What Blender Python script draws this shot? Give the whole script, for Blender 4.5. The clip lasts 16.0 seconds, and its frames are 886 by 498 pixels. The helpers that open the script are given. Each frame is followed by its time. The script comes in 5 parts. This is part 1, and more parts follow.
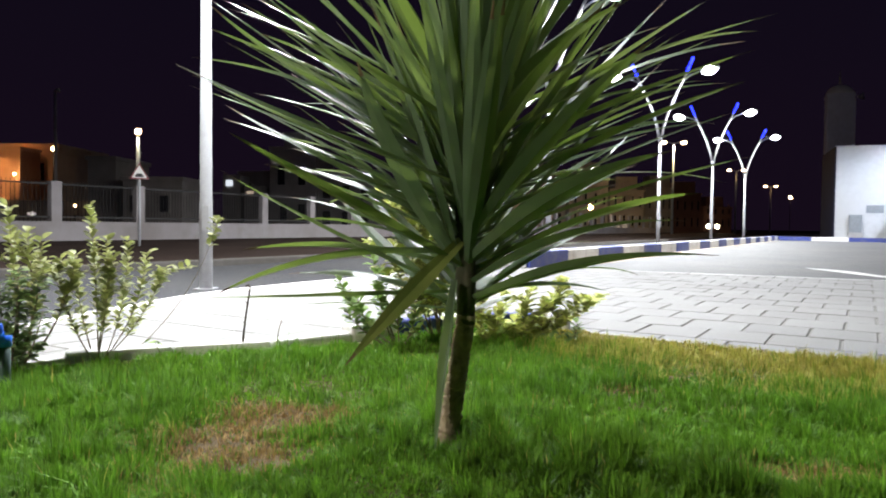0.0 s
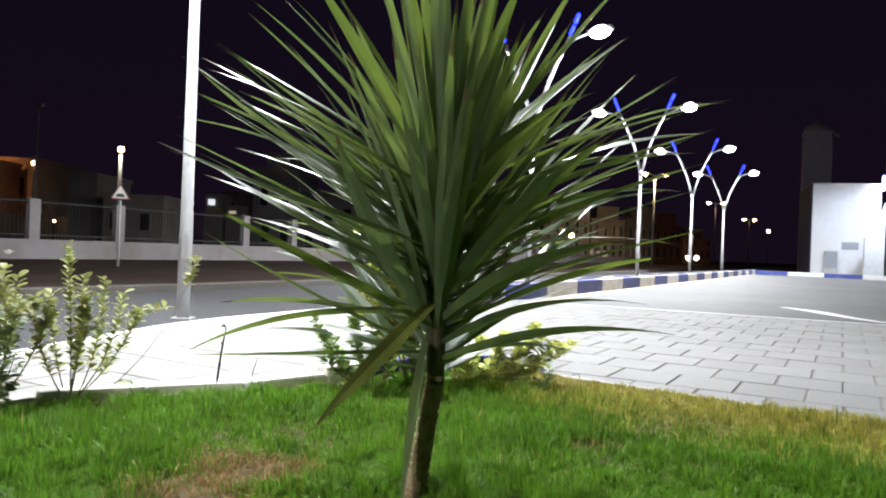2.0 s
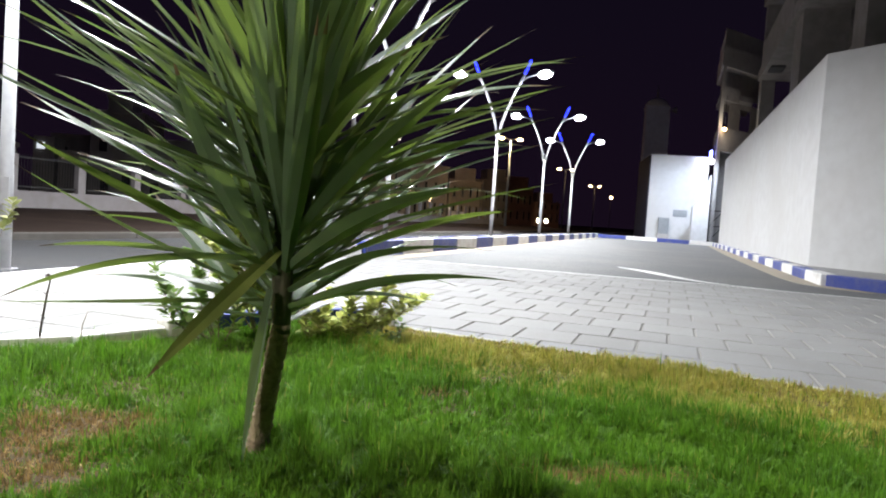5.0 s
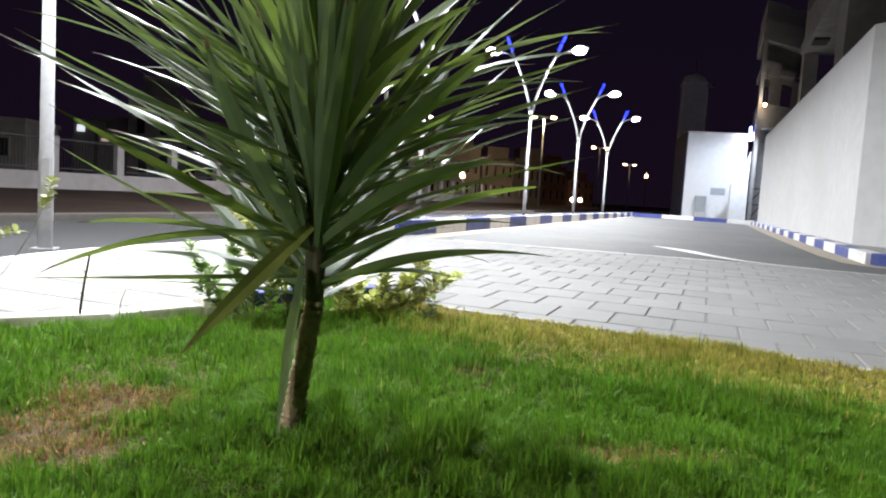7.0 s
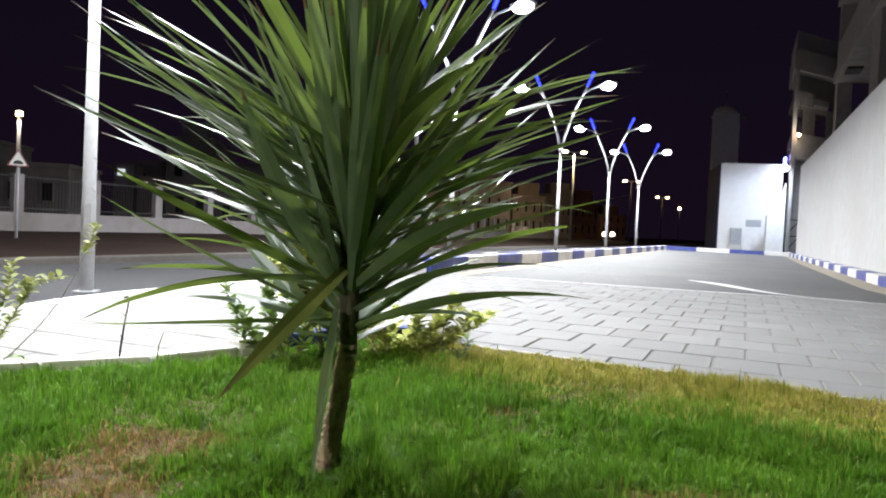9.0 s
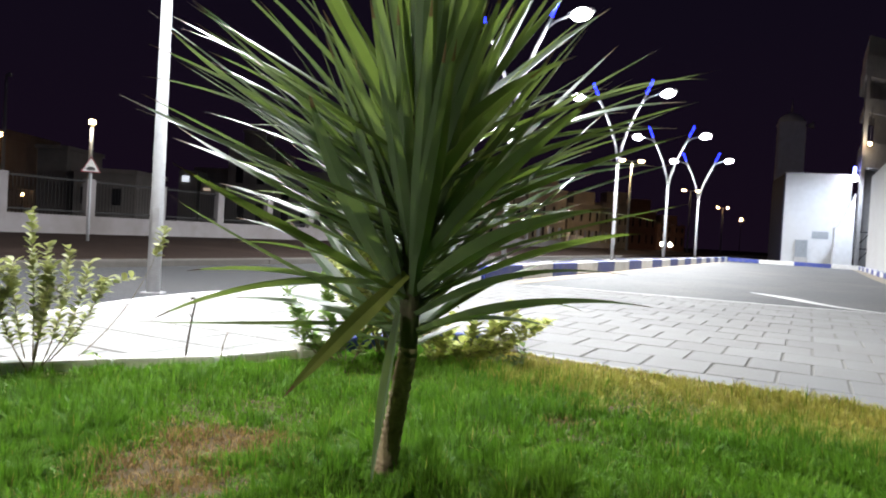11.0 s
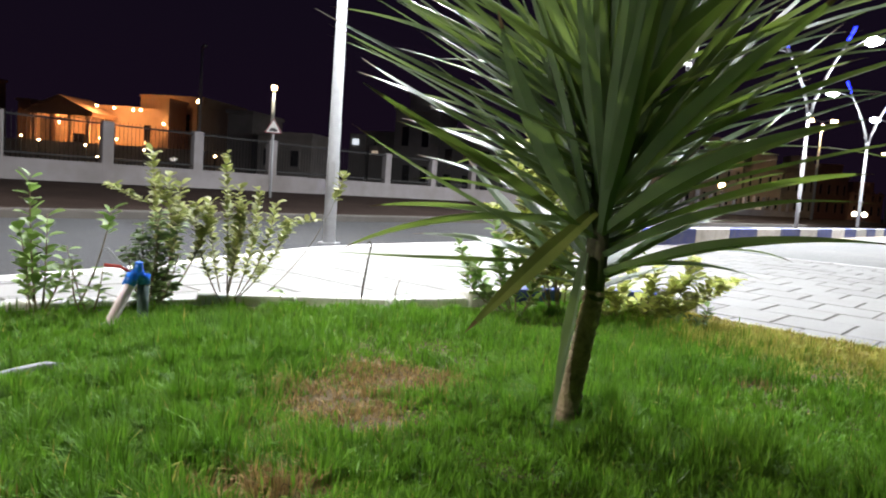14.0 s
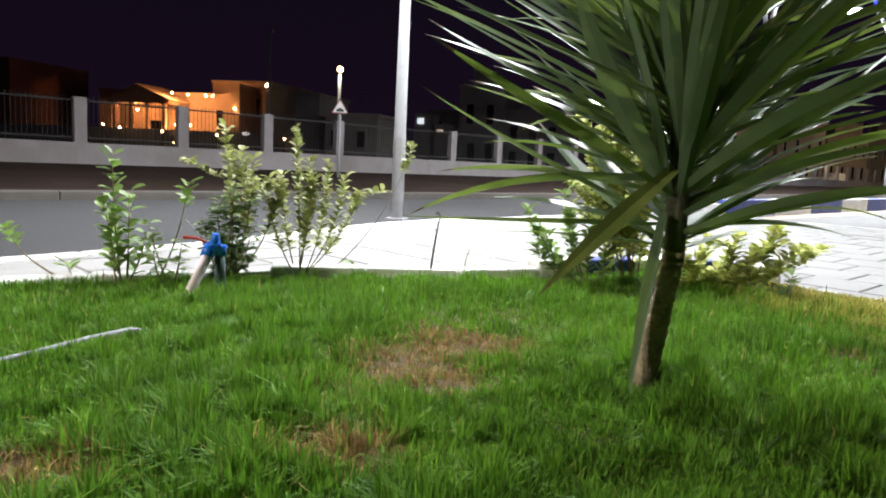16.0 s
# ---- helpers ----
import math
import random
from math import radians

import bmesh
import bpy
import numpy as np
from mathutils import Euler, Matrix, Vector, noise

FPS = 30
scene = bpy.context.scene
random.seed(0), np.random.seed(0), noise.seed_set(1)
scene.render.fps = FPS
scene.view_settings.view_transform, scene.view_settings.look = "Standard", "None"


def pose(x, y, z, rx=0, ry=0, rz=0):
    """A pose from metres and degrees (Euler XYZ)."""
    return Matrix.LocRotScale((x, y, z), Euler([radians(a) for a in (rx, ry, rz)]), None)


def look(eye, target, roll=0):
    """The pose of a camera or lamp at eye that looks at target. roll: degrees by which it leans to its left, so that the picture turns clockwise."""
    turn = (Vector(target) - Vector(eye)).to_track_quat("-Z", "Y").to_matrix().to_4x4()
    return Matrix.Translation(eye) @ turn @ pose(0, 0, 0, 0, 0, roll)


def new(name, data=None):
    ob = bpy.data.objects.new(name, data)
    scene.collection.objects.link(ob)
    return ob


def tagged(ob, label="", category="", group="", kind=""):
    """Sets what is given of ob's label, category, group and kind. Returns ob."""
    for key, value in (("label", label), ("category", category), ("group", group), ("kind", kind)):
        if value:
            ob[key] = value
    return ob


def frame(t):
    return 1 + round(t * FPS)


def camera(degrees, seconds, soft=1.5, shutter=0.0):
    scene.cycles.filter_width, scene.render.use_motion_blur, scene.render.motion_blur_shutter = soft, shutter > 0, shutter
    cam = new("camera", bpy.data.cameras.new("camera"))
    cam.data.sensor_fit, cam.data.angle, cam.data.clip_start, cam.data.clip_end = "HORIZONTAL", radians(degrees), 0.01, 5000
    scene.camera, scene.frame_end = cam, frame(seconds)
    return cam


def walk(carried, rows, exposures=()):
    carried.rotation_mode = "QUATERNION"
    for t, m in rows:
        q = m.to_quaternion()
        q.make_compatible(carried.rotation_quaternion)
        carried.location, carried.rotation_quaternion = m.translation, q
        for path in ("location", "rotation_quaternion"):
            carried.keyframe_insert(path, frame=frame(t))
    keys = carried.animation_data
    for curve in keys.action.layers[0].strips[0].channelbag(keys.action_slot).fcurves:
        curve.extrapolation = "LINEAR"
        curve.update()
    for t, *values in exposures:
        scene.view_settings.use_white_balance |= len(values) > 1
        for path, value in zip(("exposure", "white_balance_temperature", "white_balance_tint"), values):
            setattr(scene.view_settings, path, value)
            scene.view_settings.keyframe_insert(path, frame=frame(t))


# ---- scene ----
cam = camera(64.4, 16.0, soft=2.0, shutter=0.3)
PATH = [
    (0, (0.003, -0.022, 0.708), (-0.013, 1.977, 0.64), 0.7),
    (0.5, (0.021, -0.047, 0.763), (0.042, 1.952, 0.705), 0.6),
    (1, (0.031, -0.059, 0.829), (0.029, 1.941, 0.845), 0.0),
    (1.5, (-0.005, -0.034, 0.818), (-0.008, 1.966, 0.839), 1.5),
    (2, (0.032, -0.081, 0.83), (0.065, 1.918, 0.831), 2.2),
    (2.5, (0.041, -0.051, 0.815), (0.167, 1.944, 0.8), 2.9),
    (3, (0.057, -0.059, 0.814), (0.308, 1.925, 0.787), 3.3),
    (3.5, (0.063, -0.05, 0.806), (0.425, 1.917, 0.776), 3.6),
    (4, (0.059, -0.074, 0.808), (0.496, 1.878, 0.769), 3.7),
    (6.5, (0.064, -0.001, 0.78), (0.465, 1.952, 0.615), 4.3),
    (7, (0.065, -0.009, 0.783), (0.413, 1.954, 0.624), 3.6),
    (7.5, (0.058, -0.007, 0.788), (0.376, 1.964, 0.662), 3.5),
    (8, (0.057, -0.012, 0.795), (0.358, 1.963, 0.699), 3.6),
    (8.5, (0.061, -0.016, 0.801), (0.336, 1.964, 0.73), 3.1),
    (11, (0.038, -0.032, 0.793), (0.14, 1.965, 0.747), 3.3),
    (11.5, (0.015, -0.051, 0.814), (-0.026, 1.948, 0.821), 5.5),
    (12, (-0.005, -0.005, 0.792), (-0.135, 1.989, 0.715), 6.4),
    (12.5, (-0.012, 0.035, 0.751), (-0.175, 2.024, 0.613), 5.2),
    (13, (-0.016, 0.052, 0.728), (-0.251, 2.035, 0.613), 4.9),
    (13.5, (-0.033, 0.074, 0.709), (-0.306, 2.049, 0.551), 4.7),
    (14, (-0.038, 0.079, 0.698), (-0.376, 2.043, 0.522), 4.1),
    (14.5, (-0.045, 0.086, 0.674), (-0.488, 2.024, 0.457), 3.7),
    (15, (-0.051, 0.092, 0.656), (-0.531, 2.02, 0.428), 3.1),
    (15.5, (-0.053, 0.098, 0.649), (-0.545, 2.021, 0.406), 3.1),
    (16, (-0.056, 0.102, 0.648), (-0.572, 2.018, 0.401), 2.8),
]
walk(cam, [(t, look(eye, target, roll)) for t, eye, target, roll in PATH])


# world: night sky with a faint violet glow
world = bpy.data.worlds.new("night_sky")
scene.world = world
world.use_nodes = True
wn = world.node_tree.nodes["Background"]
# town glow: a little brighter and more purple towards the horizon
wt = world.node_tree
wc = wt.nodes.new("ShaderNodeTexCoord")
ws = wt.nodes.new("ShaderNodeSeparateXYZ")
wr = wt.nodes.new("ShaderNodeMapRange")
wm = wt.nodes.new("ShaderNodeMix")
wm.data_type = "RGBA"
wr.inputs[1].default_value, wr.inputs[2].default_value = 0.0, 0.45
wm.inputs[6].default_value = (0.4, 0.2, 0.52, 1)
wm.inputs[7].default_value = (0.22, 0.17, 0.44, 1)
wt.links.new(wc.outputs["Generated"], ws.inputs[0])
wt.links.new(ws.outputs["Z"], wr.inputs[0])
wt.links.new(wr.outputs[0], wm.inputs[0])
wt.links.new(wm.outputs[2], wn.inputs[0])
wn.inputs[1].default_value = 0.016
scene.view_settings.exposure = 0.2

# plan: line of street lamps, along the road
D = Vector((0.507, 0.862, 0))
N = Vector((0.862, -0.507, 0))
POLE0 = Vector((-2.52, 7.27, 0))
LAMPS = [Vector((-2.52, 7.27, 0.0)), Vector((2.4, 17.0, 0.0)), Vector((7.33, 24.68, 0.0)), Vector((12.38, 33.3, 0.0)), Vector((17.5, 41.9, 0.0))]


def along(origin, s, o=0.0, z=0.0):
    """A point s metres along the road from origin and o metres to its side."""
    p = origin + D * s + N * o
    return Vector((p.x, p.y, z))


def sun_free_lamp(name, place, watts, size, colour=(1, 1, 1), aim=(0, 0, -1)):
    data = bpy.data.lights.new(name, "AREA")
    data.shape, data.size, data.energy, data.color = "DISK", size, watts, colour
    ob = new(name, data)
    ob.matrix_world = look(place, Vector(place) + Vector(aim))
    return ob


# ---- materials ----
def material(name, base, rough=0.6, metal=0.0, second=None, scale=8.0, mix=0.6, bump=0.0, bump_scale=60.0, third=None, third_scale=1.2, spec=0.5, per_object=0.0, per_island=0.0):
    """A surface with stains at one size, grain at another, and a fine relief."""
    m = bpy.data.materials.new(name)
    m.use_nodes = True
    nt = m.node_tree
    b = nt.nodes["Principled BSDF"]
    b.inputs["Roughness"].default_value = rough
    b.inputs["Metallic"].default_value = metal
    b.inputs["Specular IOR Level"].default_value = spec
    tc = nt.nodes.new("ShaderNodeTexCoord")
    geo = nt.nodes.new("ShaderNodeNewGeometry")
    col = nt.nodes.new("ShaderNodeRGB")
    col.outputs[0].default_value = (*base, 1)
    out = col.outputs[0]

    def layer(prev, colour, sc, amount, lo, hi):
        n = nt.nodes.new("ShaderNodeTexNoise")
        n.inputs["Scale"].default_value = sc
        n.inputs["Detail"].default_value = 6
        nt.links.new(geo.outputs["Position"], n.inputs["Vector"])
        r = nt.nodes.new("ShaderNodeMapRange")
        r.inputs[1].default_value, r.inputs[2].default_value, r.inputs[4].default_value = lo, hi, amount
        nt.links.new(n.outputs["Fac"], r.inputs[0])
        x = nt.nodes.new("ShaderNodeMix")
        x.data_type = "RGBA"
        nt.links.new(r.outputs[0], x.inputs[0])
        nt.links.new(prev, x.inputs[6])
        x.inputs[7].default_value = (*colour, 1)
        return x.outputs[2]

    if second:
        out = layer(out, second, scale, mix, 0.38, 0.68)
    if third:
        out = layer(out, third, third_scale, 0.7, 0.45, 0.7)
    for amount, source in ((per_object, "object"), (per_island, "island")):
        if amount:
            if source == "object":
                rnd = nt.nodes.new("ShaderNodeObjectInfo").outputs["Random"]
            else:
                rnd = geo.outputs["Random Per Island"]
            r = nt.nodes.new("ShaderNodeMapRange")
            r.inputs[3].default_value, r.inputs[4].default_value = 1 - amount, 1 + amount
            nt.links.new(rnd, r.inputs[0])
            hsv = nt.nodes.new("ShaderNodeHueSaturation")
            nt.links.new(r.outputs[0], hsv.inputs["Value"])
            nt.links.new(out, hsv.inputs["Color"])
            out = hsv.outputs[0]
    nt.links.new(out, b.inputs["Base Color"])
    if bump:
        n = nt.nodes.new("ShaderNodeTexNoise")
        n.inputs["Scale"].default_value = bump_scale
        n.inputs["Detail"].default_value = 4
        nt.links.new(geo.outputs["Position"], n.inputs["Vector"])
        k = nt.nodes.new("ShaderNodeBump")
        k.inputs["Strength"].default_value = bump
        k.inputs["Distance"].default_value = 0.01
        nt.links.new(n.outputs["Fac"], k.inputs["Height"])
        nt.links.new(k.outputs[0], b.inputs["Normal"])
    return m


def glow(name, colour, strength):
    m = bpy.data.materials.new(name)
    m.use_nodes = True
    b = m.node_tree.nodes["Principled BSDF"]
    b.inputs["Base Color"].default_value = (*colour, 1)
    b.inputs["Emission Color"].default_value = (*colour, 1)
    b.inputs["Emission Strength"].default_value = strength
    return m


def foliage(name, base, second, rough=0.4, through_light=0.25, scale=14.0, spread=0.25, spec=0.5, glow_through=None):
    """Leaf: two greens, some light let through, and each leaf a little different."""
    m = material(name, base, rough, second=second, scale=scale, per_island=spread, spec=spec)
    nt = m.node_tree
    b = nt.nodes["Principled BSDF"]
    t = nt.nodes.new("ShaderNodeBsdfTranslucent")
    x = nt.nodes.new("ShaderNodeMixShader")
    x.inputs[0].default_value = through_light
    source = b.inputs["Base Color"].links[0].from_socket
    if glow_through:
        tint = nt.nodes.new("ShaderNodeMix")
        tint.data_type = "RGBA"
        tint.inputs[0].default_value = 0.75
        tint.inputs[7].default_value = (*glow_through, 1)
        nt.links.new(source, tint.inputs[6])
        nt.links.new(tint.outputs[2], t.inputs["Color"])
    else:
        nt.links.new(source, t.inputs["Color"])
    nt.links.new(b.outputs[0], x.inputs[1])
    nt.links.new(t.outputs[0], x.inputs[2])
    nt.links.new(x.outputs[0], nt.nodes["Material Output"].inputs["Surface"])
    return m


ASPHALT = material("asphalt", (0.058, 0.059, 0.063), 0.85, second=(0.034, 0.034, 0.037), scale=300, bump=0.5, bump_scale=350, third=(0.062, 0.06, 0.058), third_scale=0.7, spec=0.25)
PARKING = material("parking_asphalt", (0.12, 0.122, 0.125), 0.75, second=(0.085, 0.086, 0.088), scale=260, bump=0.5, bump_scale=300, third=(0.16, 0.155, 0.145), third_scale=0.5)
PAVER = material("concrete_paver", (0.30, 0.30, 0.295), 0.85, second=(0.25, 0.25, 0.25), scale=90, bump=0.35, bump_scale=220, third=(0.26, 0.255, 0.245), third_scale=1.7, per_object=0.06, per_island=0.06)
# sand between the pavers, also the painted shade on their sides
JOINT_AND_SHADE = material("joint_sand_and_side_shade", (0.26, 0.255, 0.24), 0.95, second=(0.19, 0.185, 0.175), scale=120)
WHITE_KERB = material("white_kerb_paint", (0.78, 0.78, 0.77), 0.6, second=(0.62, 0.61, 0.58), scale=25, bump=0.2, bump_scale=90, third=(0.5, 0.48, 0.44), third_scale=4)
BLUE_KERB = material("blue_kerb_paint", (0.028, 0.05, 0.27), 0.55, second=(0.05, 0.07, 0.25), scale=25, bump=0.2, bump_scale=90, third=(0.12, 0.13, 0.22), third_scale=4)
WHITE_WALL = material("white_render", (0.56, 0.56, 0.555), 0.85, second=(0.48, 0.475, 0.465), scale=3.0, bump=0.2, bump_scale=140, third=(0.5, 0.49, 0.475), third_scale=0.35)
GREY_WALL = material("weathered_white_wall", (0.29, 0.268, 0.275), 0.9, second=(0.22, 0.2, 0.195), scale=2.5, bump=0.2, bump_scale=100, third=(0.19, 0.165, 0.155), third_scale=0.6)
CONCRETE = material("raw_concrete", (0.42, 0.4, 0.38), 0.9, second=(0.3, 0.285, 0.27), scale=3, bump=0.4, bump_scale=60, third=(0.36, 0.34, 0.31), third_scale=0.5)
# the near block's dimmer light is put into this darker concrete colour
SHADED_CONCRETE = material("shaded_concrete", (0.24, 0.22, 0.205), 0.9, second=(0.15, 0.135, 0.125), scale=2, bump=0.4, bump_scale=40, third=(0.19, 0.17, 0.15), third_scale=0.5)
VERGE = material("verge_soil", (0.03, 0.019, 0.015), 0.95, second=(0.017, 0.012, 0.01), scale=6, bump=0.8, bump_scale=30, third=(0.045, 0.03, 0.024), third_scale=0.6, spec=0.1)
TURF = material("turf_thatch", (0.12, 0.08, 0.036), 0.95, second=(0.05, 0.034, 0.02), scale=14, third=(0.16, 0.115, 0.05), third_scale=5, bump=0.8, bump_scale=80)
POLE_PAINT = material("white_pole_paint", (0.35, 0.355, 0.37), 0.5, second=(0.29, 0.295, 0.31), scale=20, spec=0.5)
DARK_METAL = material("dark_fence_metal", (0.012, 0.012, 0.013), 0.7, second=(0.018, 0.016, 0.015), scale=15)
HEAD_GLOW = glow("white_led", (0.9, 0.95, 1.0), 60)
BLUE_GLOW = glow("blue_led", (0.014, 0.024, 1.0), 7)
WARM_GLOW = glow("warm_bulb", (1.0, 0.62, 0.28), 30)
BARK = material("palm_bark", (0.38, 0.3, 0.21), 0.9, second=(0.13, 0.095, 0.065), scale=45, mix=0.85, bump=1.0, bump_scale=90, third=(0.42, 0.34, 0.22), third_scale=14)
PALM_LEAF = foliage("yucca_leaf", (0.105, 0.15, 0.09), (0.06, 0.096, 0.058), 0.33, 0.3, 9, 0.5, 0.6, (0.27, 0.38, 0.04))
PALM_OLD = foliage("yucca_old_leaf", (0.2, 0.23, 0.06), (0.09, 0.125, 0.03), 0.4, 0.2, 7, 0.1)
LEAF_TIP = material("dry_leaf_tip", (0.18, 0.12, 0.06), 0.8, second=(0.1, 0.07, 0.04), scale=40)
GRASS = foliage("grass_blade", (0.155, 0.325, 0.028), (0.078, 0.195, 0.018), 0.6, 0.3, 3, 0.5, 0.25)
EDGE_GRASS = foliage("yellowing_grass_blade", (0.52, 0.47, 0.12), (0.38, 0.4, 0.065), 0.65, 0.25, 4, 0.35, 0.2)
DRY_GRASS = foliage("dry_grass_blade", (0.42, 0.29, 0.12), (0.22, 0.135, 0.055), 0.75, 0.2, 8, 0.6, 0.2)


# ---- building helpers ----
def part(name, bm, mat, parent=None, label="", smooth=False):
    me = bpy.data.meshes.new(name)
    bm.to_mesh(me)
    bm.free()
    if smooth:
        for p in me.polygons:
            p.use_smooth = True
    for x in (mat if isinstance(mat, (list, tuple)) else [mat]):
        me.materials.append(x)
    ob = new(name, me)
    if parent:
        ob.parent = parent
        ob.matrix_parent_inverse = parent.matrix_world.inverted()
    if label:
        ob["label"] = label
    return ob


def thing(name, place, label, category, group="", kind=""):
    ob = new(name)
    ob.location = place
    ob.matrix_world = Matrix.Translation(place)
    ob.empty_display_size = 0.1
    return tagged(ob, label, category, group, kind)


def box(bm, c, size, m=None, bevel=0.0, mat=0):
    """A box centred at c, turned by m, its edges bevelled."""
    r = bmesh.ops.create_cube(bm, size=1)
    vs = r["verts"]
    bmesh.ops.scale(bm, vec=size, verts=vs)
    if bevel:
        es = {e for v in vs for e in v.link_edges}
        r2 = bmesh.ops.bevel(bm, geom=list(es), offset=bevel, segments=2, affect="EDGES", profile=0.5)
        vs = list({v for f in r2["faces"] for v in f.verts} | {v for v in vs if v.is_valid})
    if m is not None:
        bmesh.ops.transform(bm, matrix=m, verts=vs)
    bmesh.ops.translate(bm, vec=c, verts=vs)
    for v in vs:
        for f in v.link_faces:
            f.material_index = mat
    return vs


def tube(bm, points, radii, sides=10, mat=0, close=True):
    """A round tube through the points."""
    rings = []
    pts = [Vector(p) for p in points]
    up = Vector((0.3, 0.7, 0.64)).normalized()
    for i, p in enumerate(pts):
        t = (pts[min(i + 1, len(pts) - 1)] - pts[max(i - 1, 0)]).normalized()
        a = t.cross(up)
        if a.length < 0.1:
            a = t.cross(Vector((1, 0, 0)))
        a.normalize()
        b = t.cross(a)
        r = radii[i] if isinstance(radii, (list, tuple)) else radii
        rings.append([bm.verts.new(p + r * (math.cos(k * math.tau / sides) * a + math.sin(k * math.tau / sides) * b)) for k in range(sides)])
    for r0, r1 in zip(rings, rings[1:]):
        for k in range(sides):
            f = bm.faces.new((r0[k], r0[(k + 1) % sides], r1[(k + 1) % sides], r1[k]))
            f.material_index, f.smooth = mat, True
    if close:
        for r in (rings[0][::-1], rings[-1]):
            f = bm.faces.new(r)
            f.material_index = mat
    bmesh.ops.recalc_face_normals(bm, faces=bm.faces)


def slab(bm, outline, top, bottom, mat=0):
    """A plate with the given outline, seen from above."""
    lo = [bm.verts.new((x, y, bottom)) for x, y in outline]
    hi = [bm.verts.new((x, y, top)) for x, y in outline]
    n = len(outline)
    fs = [bm.faces.new(hi), bm.faces.new(lo[::-1])]
    fs += [bm.faces.new((lo[i], lo[(i + 1) % n], hi[(i + 1) % n], hi[i])) for i in range(n)]
    for f in fs:
        f.material_index = mat
    bmesh.ops.recalc_face_normals(bm, faces=bm.faces)


def smooth_line(pts, step=0.12):
    """Points at even steps on a smooth curve through pts (x, y)."""
    p = [Vector((*q, 0)) for q in pts]
    p = [p[0] * 2 - p[1]] + p + [p[-1] * 2 - p[-2]]
    fine = []
    for i in range(1, len(p) - 2):
        for k in range(24):
            t = k / 24
            a, b, c, d = p[i - 1], p[i], p[i + 1], p[i + 2]
            fine.append(0.5 * ((2 * b) + (c - a) * t + (2 * a - 5 * b + 4 * c - d) * t * t + (3 * b - a - 3 * c + d) * t ** 3))
    fine.append(p[-2])
    out, run = [fine[0]], 0.0
    for a, b in zip(fine, fine[1:]):
        seg = (b - a).length
        while run + seg >= step and seg > 1e-9:
            a = a + (b - a) * ((step - run) / seg)
            seg, run = (b - a).length, 0.0
            out.append(a.copy())
        run += seg
    out.append(fine[-1])
    return [(q.x, q.y) for q in out]


def inside(x, y, poly):
    c = False
    for (x0, y0), (x1, y1) in zip(poly, poly[1:] + poly[:1]):
        if (y0 > y) != (y1 > y) and x < (x1 - x0) * (y - y0) / (y1 - y0) + x0:
            c = not c
    return c


def edge_distance(x, y, line):
    best = 1e9
    for (x0, y0), (x1, y1) in zip(line, line[1:]):
        dx, dy = x1 - x0, y1 - y0
        t = max(0, min(1, ((x - x0) * dx + (y - y0) * dy) / (dx * dx + dy * dy + 1e-12)))
        best = min(best, math.hypot(x - x0 - t * dx, y - y0 - t * dy))
    return best


# ---- ground, road, pavement ----
bm = bmesh.new()
slab(bm, [(-400, -300), (400, -300), (400, 500), (-400, 500)], -0.16, -0.5)
tagged(part("ground", bm, VERGE), "dark bare soil reaching to the night horizon", "ground", kind="structure")

bm = bmesh.new()
slab(bm, [tuple(along(POLE0, s, o)[:2]) for s, o in ((-60, 3.4), (150, 1.0), (150, -4.6), (-60, -4.6))], -0.12, -0.3)
tagged(part("road", bm, ASPHALT), "grey asphalt road beside the pavement", "road", kind="structure")

ROAD_EDGE = [(-9, -5.5), (-5.6, -0.6), (-3.9, 1.9), (-3.33, 3.1), (-2.9, 4.3), (-2.62, 5.8), (-2.3, 7.1), (-1.55, 8.5), (0.9, 12.8), (2.2, 15.0)]
LAWN_LEFT = [(-5.2, -1.5), (-3.6, 1.1), (-2.67, 2.49), (-2.37, 2.82), (-1.84, 3.33), (-1.4, 3.55), (-0.95, 3.74), (-0.56, 4.08), (-0.2, 4.42), (0.15, 4.68)]
LAWN_RIGHT = [(0.15, 4.68), (0.45, 4.79), (0.83, 4.67), (1.23, 4.38), (1.59, 4.1), (2.02, 3.8), (2.3, 3.56), (2.66, 3.3), (2.95, 3.02), (4.2, 1.9), (6.5, -0.4)]
PARK_EDGE = [(1.9, 11.75), (3.2, 11.35), (4.45, 10.8), (5.35, 10.35), (6.72, 9.7), (8.06, 8.85), (9.6, 7.9), (12, 6.2)]
left_line = smooth_line(LAWN_LEFT, 0.15)
right_line = smooth_line(LAWN_RIGHT, 0.15)
road_line = smooth_line(ROAD_EDGE, 0.4)
park_line = smooth_line(PARK_EDGE, 0.4)
LAWN = left_line + right_line[1:] + [(6.5, -6), (-5.2, -6)]
PAVEMENT = road_line + park_line + [(16, 3), (16, -6), (-9, -6)]

bm = bmesh.new()
slab(bm, PAVEMENT, -0.008, -0.2)
pavement = tagged(part("pavement", bm, JOINT_AND_SHADE), "pale grey concrete block pavement with sandy joints", "pavement", kind="structure")
bm = bmesh.new()
RIGHT0, RIGHT1 = Vector((9.75, 10.9, 0)), Vector((27.6, 41.3, 0))
slab(bm, park_line[:-1] + [(16, 8), (36, 40), (34, 46), (24, 50)] + [tuple(along(LAMPS[1], s, 1.0)[:2]) for s in (45, -4)], -0.016, -0.22)
tagged(part("parking_road", bm, PARKING), "grey asphalt drive bordered by painted kerbs", "road", kind="structure")

bm = bmesh.new()
slab(bm, LAWN, 0.012, -0.1)
lawn = tagged(part("lawn_soil", bm, TURF), "dark soil and thatch under the lawn", "lawn", kind="structure")


